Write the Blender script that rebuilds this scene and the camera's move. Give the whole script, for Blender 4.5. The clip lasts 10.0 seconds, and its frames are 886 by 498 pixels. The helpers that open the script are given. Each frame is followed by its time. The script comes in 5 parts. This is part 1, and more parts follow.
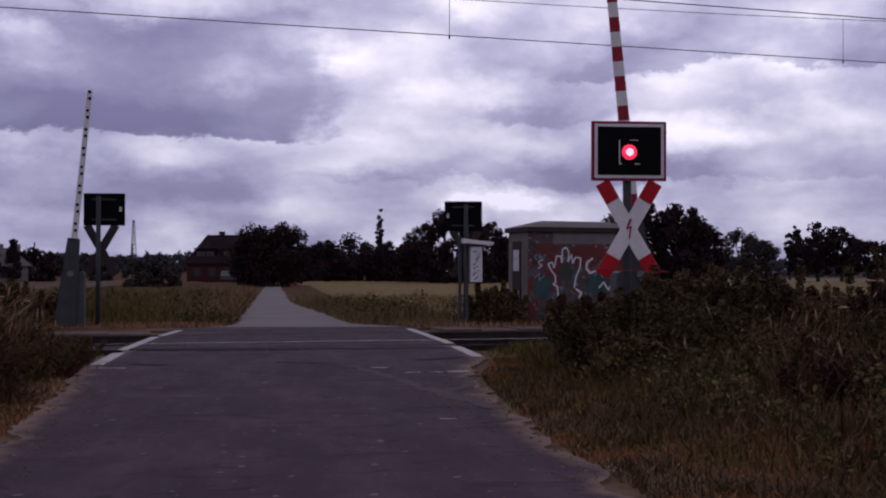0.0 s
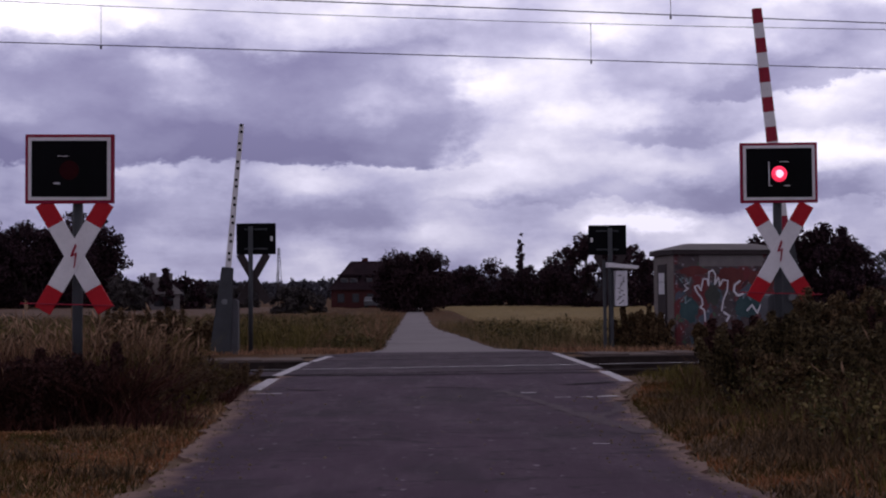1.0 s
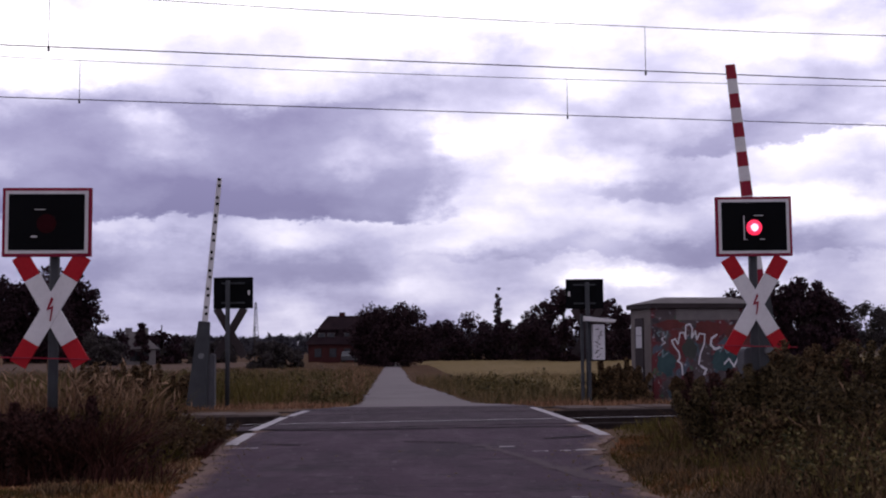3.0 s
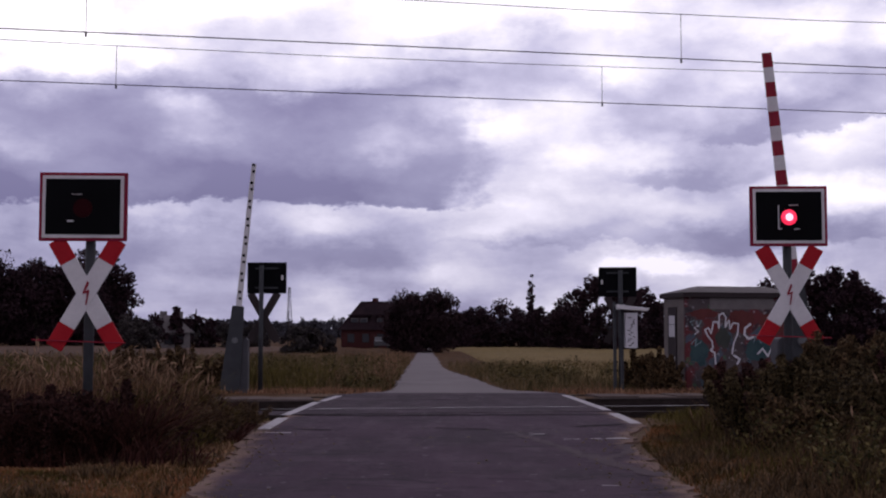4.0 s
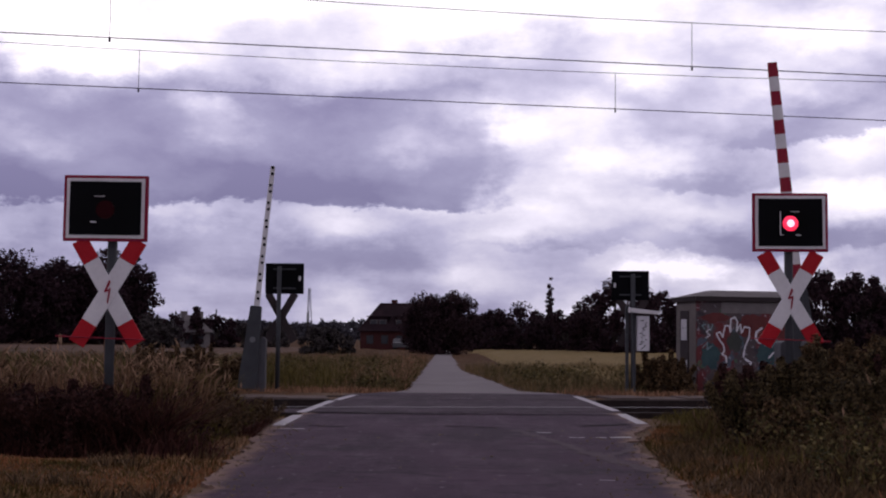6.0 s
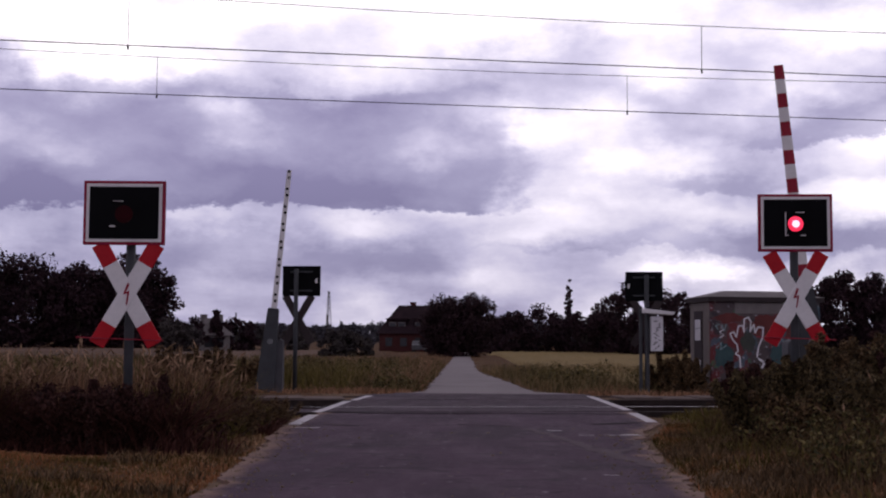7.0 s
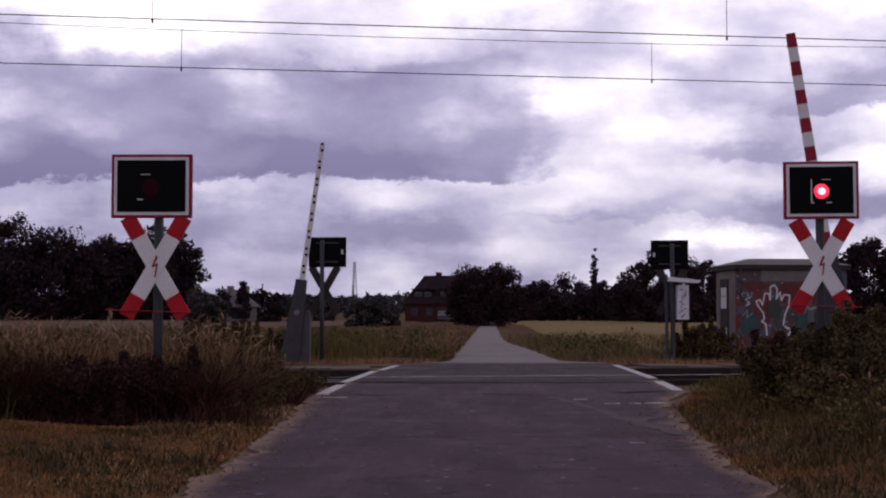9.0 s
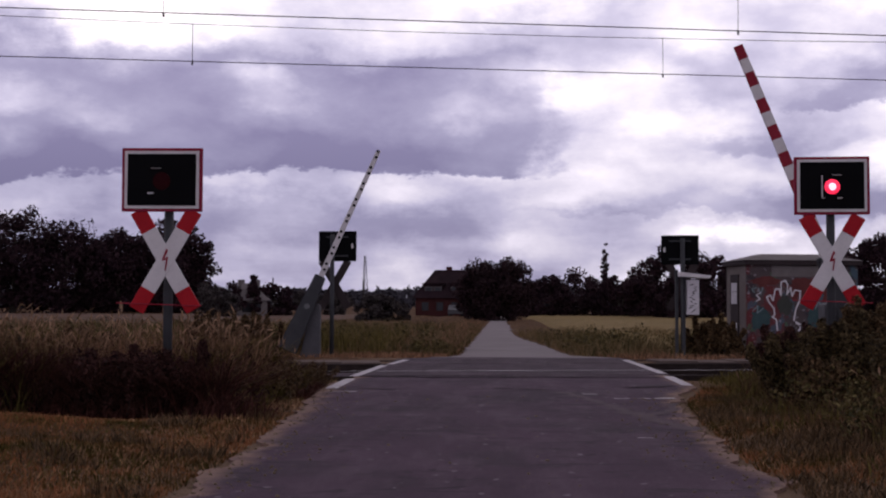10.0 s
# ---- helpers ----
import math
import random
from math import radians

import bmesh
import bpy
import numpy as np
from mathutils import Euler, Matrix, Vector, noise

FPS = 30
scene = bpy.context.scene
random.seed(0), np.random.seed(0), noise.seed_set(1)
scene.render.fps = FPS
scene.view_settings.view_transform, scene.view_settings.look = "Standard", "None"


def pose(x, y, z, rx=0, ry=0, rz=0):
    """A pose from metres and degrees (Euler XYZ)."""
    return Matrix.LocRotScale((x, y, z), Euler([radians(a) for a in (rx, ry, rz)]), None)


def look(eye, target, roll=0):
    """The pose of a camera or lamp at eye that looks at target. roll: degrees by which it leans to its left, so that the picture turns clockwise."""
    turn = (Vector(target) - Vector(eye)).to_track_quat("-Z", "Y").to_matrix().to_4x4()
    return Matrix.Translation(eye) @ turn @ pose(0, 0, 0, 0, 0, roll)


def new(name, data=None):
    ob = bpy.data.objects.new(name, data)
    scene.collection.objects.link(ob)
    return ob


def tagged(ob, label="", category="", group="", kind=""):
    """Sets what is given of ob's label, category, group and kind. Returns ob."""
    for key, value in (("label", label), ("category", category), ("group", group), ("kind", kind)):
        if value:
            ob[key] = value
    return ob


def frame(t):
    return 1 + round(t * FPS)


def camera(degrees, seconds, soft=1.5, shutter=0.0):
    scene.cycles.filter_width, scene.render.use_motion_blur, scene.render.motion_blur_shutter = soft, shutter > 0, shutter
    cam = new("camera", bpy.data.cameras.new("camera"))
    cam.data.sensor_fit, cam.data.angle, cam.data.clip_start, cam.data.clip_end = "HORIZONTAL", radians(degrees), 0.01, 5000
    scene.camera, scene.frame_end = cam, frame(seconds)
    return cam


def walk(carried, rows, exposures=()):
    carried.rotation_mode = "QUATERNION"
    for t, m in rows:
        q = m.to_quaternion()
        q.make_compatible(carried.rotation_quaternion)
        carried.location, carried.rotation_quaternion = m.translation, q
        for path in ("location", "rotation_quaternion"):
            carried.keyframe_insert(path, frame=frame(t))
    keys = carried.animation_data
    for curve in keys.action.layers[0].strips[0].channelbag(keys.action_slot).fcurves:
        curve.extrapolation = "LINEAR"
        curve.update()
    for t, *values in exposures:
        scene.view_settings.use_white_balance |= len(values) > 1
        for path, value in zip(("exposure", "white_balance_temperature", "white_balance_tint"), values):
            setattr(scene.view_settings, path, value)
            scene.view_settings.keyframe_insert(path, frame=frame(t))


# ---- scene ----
cam = camera(39.0, 10.0, soft=2.1)
PATH = [
    (0, (0.136, 0.141, 1.139), (0.406, 2.123, 1.175), 0.2),
    (0.1, (0.125, 0.119, 1.14), (0.386, 2.101, 1.147), 0.37),
    (0.2, (0.114, 0.096, 1.14), (0.353, 2.082, 1.157), 0.61),
    (0.3, (0.103, 0.074, 1.141), (0.289, 2.064, 1.219), 0.88),
    (0.4, (0.092, 0.051, 1.141), (0.258, 2.042, 1.24), 1.22),
    (0.5, (0.081, 0.029, 1.142), (0.265, 2.017, 1.253), 1.5),
    (0.6, (0.072, 0.022, 1.145), (0.226, 2.014, 1.223), 1.18),
    (0.7, (0.063, 0.015, 1.148), (0.208, 2.009, 1.205), 0.72),
    (0.8, (0.053, 0.008, 1.151), (0.179, 2.003, 1.2), 0.24),
    (0.9, (0.044, 0.001, 1.154), (0.124, 1.998, 1.228), -0.13),
    (1, (0.035, -0.006, 1.157), (0.082, 1.992, 1.232), -0.4),
    (1.1, (0.039, -0.015, 1.156), (0.057, 1.983, 1.241), -0.32),
    (1.2, (0.044, -0.024, 1.155), (0.041, 1.974, 1.23), -0.12),
    (1.3, (0.048, -0.034, 1.155), (0.033, 1.965, 1.216), 0.05),
    (1.4, (0.053, -0.043, 1.154), (0.034, 1.956, 1.208), 0.29),
    (1.5, (0.057, -0.052, 1.153), (0.034, 1.947, 1.193), 0.4),
    (1.6, (0.051, -0.048, 1.152), (0.032, 1.951, 1.185), 0.19),
    (1.7, (0.045, -0.044, 1.151), (0.041, 1.955, 1.189), 0.02),
    (1.8, (0.04, -0.041, 1.149), (0.058, 1.959, 1.193), -0.08),
    (1.9, (0.034, -0.037, 1.148), (0.077, 1.962, 1.196), -0.28),
    (2, (0.028, -0.033, 1.147), (0.098, 1.965, 1.201), -0.4),
    (2.1, (0.028, -0.032, 1.145), (0.121, 1.966, 1.197), -0.53),
    (2.2, (0.028, -0.03, 1.143), (0.129, 1.966, 1.206), -0.7),
    (2.3, (0.029, -0.029, 1.142), (0.134, 1.967, 1.224), -0.87),
    (2.4, (0.029, -0.027, 1.14), (0.143, 1.966, 1.252), -0.95),
    (2.5, (0.029, -0.026, 1.138), (0.141, 1.966, 1.274), -0.9),
    (2.6, (0.03, -0.028, 1.139), (0.137, 1.963, 1.292), -0.94),
    (2.7, (0.03, -0.03, 1.14), (0.134, 1.961, 1.306), -0.82),
    (3.8, (0.039, -0.051, 1.149), (0.069, 1.944, 1.29), -0.12),
    (3.9, (0.039, -0.053, 1.15), (0.07, 1.942, 1.291), -0.07),
    (4, (0.04, -0.055, 1.151), (0.07, 1.939, 1.291), 0.1),
    (4.1, (0.043, -0.058, 1.15), (0.071, 1.937, 1.289), -0.01),
    (4.2, (0.045, -0.061, 1.15), (0.069, 1.934, 1.284), -0.0),
    (4.3, (0.048, -0.065, 1.149), (0.061, 1.931, 1.284), 0.0),
    (4.4, (0.05, -0.068, 1.149), (0.056, 1.928, 1.279), 0.0),
    (4.5, (0.053, -0.071, 1.148), (0.055, 1.925, 1.276), 0.1),
    (4.6, (0.061, -0.082, 1.148), (0.06, 1.915, 1.272), 0.02),
    (4.7, (0.068, -0.092, 1.148), (0.066, 1.904, 1.264), 0.06),
    (4.8, (0.076, -0.103, 1.149), (0.07, 1.894, 1.257), 0.01),
    (4.9, (0.083, -0.113, 1.149), (0.072, 1.884, 1.242), 0.2),
    (5, (0.091, -0.124, 1.149), (0.078, 1.874, 1.24), 0.3),
    (5.1, (0.097, -0.159, 1.147), (0.104, 1.838, 1.248), 0.21),
    (5.2, (0.103, -0.195, 1.144), (0.113, 1.801, 1.264), 0.14),
    (6.3, (0.171, -0.585, 1.119), (0.169, 1.41, 1.263), 0.83),
    (6.4, (0.177, -0.621, 1.116), (0.181, 1.376, 1.241), 0.96),
    (6.5, (0.183, -0.656, 1.114), (0.189, 1.341, 1.235), 1.0),
    (6.6, (0.196, -0.679, 1.111), (0.204, 1.318, 1.229), 0.99),
    (6.7, (0.209, -0.702, 1.108), (0.223, 1.294, 1.228), 0.78),
    (6.8, (0.223, -0.725, 1.106), (0.22, 1.27, 1.24), 0.65),
    (6.9, (0.236, -0.748, 1.103), (0.219, 1.248, 1.236), 0.45),
    (7, (0.249, -0.771, 1.1), (0.216, 1.223, 1.247), 0.4),
    (7.1, (0.255, -0.782, 1.099), (0.213, 1.212, 1.248), 0.44),
    (7.2, (0.26, -0.793, 1.099), (0.2, 1.2, 1.252), 0.47),
    (7.3, (0.266, -0.804, 1.098), (0.188, 1.189, 1.251), 0.49),
    (7.4, (0.271, -0.815, 1.098), (0.183, 1.178, 1.244), 0.51),
    (7.5, (0.277, -0.826, 1.097), (0.177, 1.166, 1.251), 0.5),
    (7.7, (0.271, -0.822, 1.099), (0.18, 1.171, 1.252), 0.41),
    (7.9, (0.264, -0.817, 1.102), (0.188, 1.177, 1.238), 0.32),
    (8, (0.261, -0.815, 1.103), (0.191, 1.179, 1.229), 0.3),
    (8.2, (0.256, -0.816, 1.103), (0.192, 1.179, 1.224), 0.14),
    (8.5, (0.248, -0.818, 1.104), (0.187, 1.178, 1.219), -0.1),
    (8.7, (0.248, -0.822, 1.103), (0.177, 1.173, 1.216), -0.1),
    (9, (0.249, -0.829, 1.101), (0.176, 1.167, 1.2), 0.0),
    (9.5, (0.253, -0.828, 1.103), (0.181, 1.168, 1.197), 0.0),
    (10, (0.261, -0.834, 1.101), (0.171, 1.162, 1.191), 0.2),
]
walk(cam, [(t, look(eye, target, roll)) for t, eye, target, roll in PATH],
     exposures=[(0.0, -0.14, 6250, 13), (0.5, -0.09, 6330, 13), (1.0, -0.03, 6320, 12), (1.5, 0.08, 6240, 12), (2.0, 0.27, 6280, 11), (2.5, 0.34, 6400, 10), (4.0, 0.04, 6450, 11),
                (4.5, 0.08, 6500, 11), (5.0, 0.05, 6480, 11), (7.0, 0.15, 6640, 11), (7.5, 0.15, 6600, 11), (8.5, 0.16, 6650, 11), (10.0, 0.15, 6740, 11)])

# ---- light ----
def calc(tree, op, a, b=0.0, c=None):
    n = tree.nodes.new("ShaderNodeMath")
    n.operation = op
    for i, v in enumerate((a, b) if c is None else (a, b, c)):
        if isinstance(v, (int, float)):
            n.inputs[i].default_value = v
        else:
            tree.links.new(v, n.inputs[i])
    return n.outputs[0]


def fbm(tree, vector, scale, detail=6.0, rough=0.55, distort=0.0):
    n = tree.nodes.new("ShaderNodeTexNoise")
    n.inputs["Scale"].default_value, n.inputs["Detail"].default_value = scale, detail
    n.inputs["Roughness"].default_value, n.inputs["Distortion"].default_value = rough, distort
    tree.links.new(vector, n.inputs["Vector"])
    return n


def ramp(tree, value, stops, smooth=False):
    n = tree.nodes.new("ShaderNodeValToRGB")
    n.color_ramp.interpolation = "EASE" if smooth else "LINEAR"
    while len(n.color_ramp.elements) < len(stops):
        n.color_ramp.elements.new(0.5)
    for e, (at, col) in zip(n.color_ramp.elements, stops):
        e.position, e.color = at, (*col, 1)
    tree.links.new(value, n.inputs[0])
    return n.outputs[0]


world = bpy.data.worlds.new("overcast_sky")
scene.world = world
world.use_nodes = True
wt = world.node_tree
wt.nodes.clear()
coord = wt.nodes.new("ShaderNodeTexCoord").outputs["Generated"]
sep = wt.nodes.new("ShaderNodeSeparateXYZ")
wt.links.new(coord, sep.inputs[0])
az = calc(wt, "ARCTAN2", sep.outputs[0], sep.outputs[1])
el = calc(wt, "ARCSINE", sep.outputs[2])
flat = wt.nodes.new("ShaderNodeCombineXYZ")          # cloud layer seen in perspective
low = calc(wt, "ADD", calc(wt, "MAXIMUM", sep.outputs[2], 0.0), 0.10)
wt.links.new(calc(wt, "DIVIDE", sep.outputs[0], low), flat.inputs[0])
wt.links.new(calc(wt, "DIVIDE", sep.outputs[1], low), flat.inputs[1])
wide = wt.nodes.new("ShaderNodeCombineXYZ")          # azimuth and height, clouds drawn out sideways
wt.links.new(az, wide.inputs[0])
wt.links.new(calc(wt, "MULTIPLY", el, 1.7), wide.inputs[1])
warp_a = fbm(wt, wide.outputs[0], 8.0, 9.0, 0.62).outputs["Color"]
ws = wt.nodes.new("ShaderNodeSeparateColor")
wt.links.new(warp_a, ws.inputs[0])
azw = calc(wt, "ADD", az, calc(wt, "MULTIPLY", calc(wt, "SUBTRACT", ws.outputs[0], 0.5), 0.15))
elw = calc(wt, "ADD", el, calc(wt, "MULTIPLY", calc(wt, "SUBTRACT", ws.outputs[1], 0.5), 0.085))
big = fbm(wt, flat.outputs[0], 0.7, 8.0, 0.55).outputs["Fac"]
lump = fbm(wt, wide.outputs[0], 5.5, 9.0, 0.56).outputs["Fac"]
streak = fbm(wt, wide.outputs[0], 15.0, 9.0, 0.6, 0.1).outputs["Fac"]
shade = calc(wt, "ADD", calc(wt, "MULTIPLY", big, 0.30), calc(wt, "ADD", calc(wt, "MULTIPLY", streak, 0.27), 0.065))
shade = calc(wt, "ADD", shade, calc(wt, "MULTIPLY", lump, 0.46))
cells = wt.nodes.new("ShaderNodeTexVoronoi")           # heaped, puffy cloud heads
cells.feature, cells.voronoi_dimensions = "SMOOTH_F1", "2D"
for key, value in (("Scale", 11.0), ("Detail", 0.0), ("Smoothness", 0.25)):
    cells.inputs[key].default_value = value
bent = wt.nodes.new("ShaderNodeCombineXYZ")
wt.links.new(calc(wt, "MULTIPLY", azw, 0.8), bent.inputs[0])
wt.links.new(calc(wt, "MULTIPLY", elw, 2.0), bent.inputs[1])
wt.links.new(bent.outputs[0], cells.inputs["Vector"])
shade = calc(wt, "ADD", shade, calc(wt, "MULTIPLY", calc(wt, "SUBTRACT", 0.36, cells.outputs["Distance"]), 0.34))
shade = calc(wt, "ADD", shade, 0.025)
# cloud banks: azimuth, height, half width, reach up, reach down, strength (minus: dark), power (high: crisp edge)
for a, e, w, up, down, k, crisp in (
        (-0.34, 0.118, 0.16, 0.030, 0.020, -0.07, 1.2), (-0.30, 0.055, 0.24, 0.035, 0.070, -0.20, 1.0), (0.13, 0.150, 0.11, 0.040, 0.030, 0.12, 1.0), (0.02, 0.262, 0.24, 0.06, 0.030, 0.24, 1.0),
        (-0.31, 0.225, 0.10, 0.040, 0.018, 0.34, 1.2), (-0.19, 0.186, 0.036, 0.010, 0.010, 0.20, 1.0), (-0.22, 0.089, 0.16, 0.010, 0.012, 0.07, 1.2),
        (0.045, 0.078, 0.040, 0.013, 0.010, 0.17, 1.3), (0.13, 0.085, 0.07, 0.025, 0.02, 0.12, 1.5), (-0.10, 0.205, 0.09, 0.02, 0.012, 0.12, 2.0), (0.12, 0.20, 0.10, 0.016, 0.012, -0.04, 2.0), (0.29, 0.108, 0.09, 0.022, 0.020, 0.18, 1.3), (0.21, 0.120, 0.060, 0.020, 0.014, -0.13, 1.2),
        (0.25, 0.074, 0.07, 0.010, 0.012, -0.12, 1.2), (0.18, 0.052, 0.030, 0.010, 0.008, 0.24, 1.5), (-0.06, 0.062, 0.12, 0.012, 0.010, -0.06, 1.0),
        (-0.45, 0.20, 0.12, 0.06, 0.04, -0.18, 1.0), (0.11, 0.06, 0.12, 0.05, 0.05, 0.055, 1.0), (0.30, 0.225, 0.10, 0.05, 0.04, 0.09, 1.0), (-0.33, 0.25, 0.10, 0.04, 0.03, 0.10, 1.0), (0.0, 0.0, 3.2, 0.06, 0.06, 0.02, 1.0)):
    x = calc(wt, "DIVIDE", calc(wt, "SUBTRACT", azw, a), w)
    off = calc(wt, "SUBTRACT", elw, e)
    y = calc(wt, "MAXIMUM", calc(wt, "DIVIDE", off, up), calc(wt, "DIVIDE", off, -down))
    r2 = calc(wt, "ADD", calc(wt, "MULTIPLY", x, x), calc(wt, "MULTIPLY", y, y))
    if crisp != 1.0:
        r2 = calc(wt, "POWER", r2, crisp)
    shade = calc(wt, "ADD", shade, calc(wt, "MULTIPLY", calc(wt, "EXPONENT", calc(wt, "MULTIPLY", r2, -1.0)), k))
def soft_step(v, lo, hi):
    n = wt.nodes.new("ShaderNodeMapRange")
    n.interpolation_type = "SMOOTHSTEP"
    n.inputs["From Min"].default_value, n.inputs["From Max"].default_value = lo, hi
    wt.links.new(v, n.inputs["Value"])
    return n.outputs[0]


# flat-bottomed cloud shelves: lower edge, its rise with azimuth, thickness, the azimuths between which they lie, strength
for edge, rise, thick_, a0, a1, fade0, fade1, k in ((0.1035, 0.030, 0.085, -1.2, 0.035, 0.2, 0.022, -0.36), (0.160, -0.02, 0.055, 0.235, 0.62, 0.035, 0.1, -0.20),
                                                    (0.066, 0.0, 0.020, 0.02, 0.50, 0.05, 0.1, -0.12), (0.118, 0.0, 0.030, 0.155, 0.26, 0.03, 0.05, -0.12)):
    d = calc(wt, "SUBTRACT", elw, calc(wt, "ADD", edge, calc(wt, "MULTIPLY", azw, rise)))
    body = calc(wt, "MULTIPLY", soft_step(d, 0.0, 0.0045), calc(wt, "EXPONENT", calc(wt, "MULTIPLY", calc(wt, "MAXIMUM", d, 0.0), -1.0 / thick_)))
    body = calc(wt, "MULTIPLY", body, calc(wt, "MULTIPLY", soft_step(azw, a0 - fade0, a0 + fade0), soft_step(calc(wt, "MULTIPLY", azw, -1.0), -a1 - fade1, -a1 + fade1)))
    shade = calc(wt, "ADD", shade, calc(wt, "MULTIPLY", body, k))
cloud = ramp(wt, shade, ((0.20, (0.23, 0.205, 0.37)), (0.40, (0.365, 0.342, 0.525)), (0.55, (0.615, 0.583, 0.775)),
                         (0.68, (0.92, 0.87, 1.0)), (0.84, (1.35, 1.27, 1.36))))
overhead_dim = wt.nodes.new("ShaderNodeMapRange")            # unseen sky overhead, dimmed to put less light on the ground
overhead_dim.interpolation_type = "SMOOTHSTEP"
for key, value in (("From Min", 0.30), ("From Max", 0.85), ("To Min", 1.0), ("To Max", 0.55)):
    overhead_dim.inputs[key].default_value = value
wt.links.new(sep.outputs[2], overhead_dim.inputs["Value"])
dimmed = wt.nodes.new("ShaderNodeVectorMath")
dimmed.operation = "SCALE"
wt.links.new(cloud, dimmed.inputs[0])
wt.links.new(overhead_dim.outputs[0], dimmed.inputs["Scale"])
haze = ramp(wt, el, ((0.0, (0.64, 0.65, 0.73)), (0.07, (0.72, 0.72, 0.79)), (0.17, (1.04, 1.03, 1.03))), True)
hazed = wt.nodes.new("ShaderNodeVectorMath")         # bluish, duller air low down
hazed.operation = "MULTIPLY"
wt.links.new(dimmed.outputs[0], hazed.inputs[0])
wt.links.new(haze, hazed.inputs[1])
cloud = hazed.outputs[0]
nishita = wt.nodes.new("ShaderNodeTexSky")
nishita.sky_type, nishita.sun_disc = "NISHITA", False
nishita.sun_elevation, nishita.sun_rotation = radians(48), radians(20)
mixed = wt.nodes.new("ShaderNodeMix")
mixed.data_type = "RGBA"
mixed.inputs[0].default_value = 0.94
sky_dim = wt.nodes.new("ShaderNodeVectorMath")
sky_dim.operation = "SCALE"
sky_dim.inputs["Scale"].default_value = 0.08
wt.links.new(nishita.outputs[0], sky_dim.inputs[0])
wt.links.new(sky_dim.outputs[0], mixed.inputs[6])
wt.links.new(cloud, mixed.inputs[7])
bg = wt.nodes.new("ShaderNodeBackground")
bg.inputs["Strength"].default_value = 1.0
wt.links.new(mixed.outputs[2], bg.inputs[0])
wt.links.new(bg.outputs[0], wt.nodes.new("ShaderNodeOutputWorld").inputs[0])

sun = new("sun", bpy.data.lights.new("sun", "SUN"))
sun.data.energy, sun.data.angle, sun.data.color = 0.3, radians(25), (1.0, 0.95, 0.92)
sun.matrix_world = look((20, 55, 70), (0, 0, 0))


# ---- materials ----
def material(name, dark, light, rough=0.8, scale=3.0, fine=40.0, bump=0.25, metal=0.0, islands=0.0, distance=0.01, extra=None, gloss=0.2, lo=0.28, hi=0.72):
    m = bpy.data.materials.new(name)
    m.use_nodes = True
    t = m.node_tree
    b = t.nodes["Principled BSDF"]
    pos = t.nodes.new("ShaderNodeTexCoord").outputs["Object"]
    a = fbm(t, pos, scale, 5.0).outputs["Fac"]
    f = fbm(t, pos, fine, 3.0, 0.7).outputs["Fac"]
    v = calc(t, "ADD", calc(t, "MULTIPLY", a, 0.6), calc(t, "MULTIPLY", f, 0.4))
    if islands:
        g = t.nodes.new("ShaderNodeNewGeometry").outputs["Random Per Island"]
        v = calc(t, "ADD", calc(t, "MULTIPLY", v, 1 - islands), calc(t, "MULTIPLY", g, islands))
    col = ramp(t, v, ((lo, dark), (hi, light)))
    if extra:
        col = extra(t, pos, col)
    t.links.new(col, b.inputs["Base Color"])
    b.inputs["Roughness"].default_value, b.inputs["Metallic"].default_value = rough, metal
    b.inputs["Specular IOR Level"].default_value = gloss
    if bump:
        bn = t.nodes.new("ShaderNodeBump")
        bn.inputs["Strength"].default_value, bn.inputs["Distance"].default_value = bump, distance
        t.links.new(f, bn.inputs["Height"])
        t.links.new(bn.outputs[0], b.inputs["Normal"])
    return m


def glowing(name, colour, strength):
    m = bpy.data.materials.new(name)
    m.use_nodes = True
    b = m.node_tree.nodes["Principled BSDF"]
    b.inputs["Base Color"].default_value = (*colour, 1)
    b.inputs["Emission Color"].default_value = (*colour, 1)
    t = m.node_tree                       # prism pattern of the lens
    cell = t.nodes.new("ShaderNodeTexVoronoi")
    cell.inputs["Scale"].default_value = 75.0
    t.links.new(t.nodes.new("ShaderNodeTexCoord").outputs["Object"], cell.inputs["Vector"])
    t.links.new(calc(t, "MULTIPLY", calc(t, "SUBTRACT", 1.25, cell.outputs["Distance"]), strength), b.inputs["Emission Strength"])
    return m


def blend(t, fac, a, b):
    n = t.nodes.new("ShaderNodeMix")
    n.data_type = "RGBA"
    t.links.new(fac, n.inputs[0])
    for i, c in ((6, a), (7, b)):
        if isinstance(c, tuple):
            n.inputs[i].default_value = (*c, 1)
        else:
            t.links.new(c, n.inputs[i])
    return n.outputs[2]


def step(t, v, lo, hi):
    n = t.nodes.new("ShaderNodeMapRange")
    n.interpolation_type = "SMOOTHSTEP"
    n.inputs["From Min"].default_value, n.inputs["From Max"].default_value = lo, hi
    t.links.new(v, n.inputs["Value"])
    return n.outputs[0]


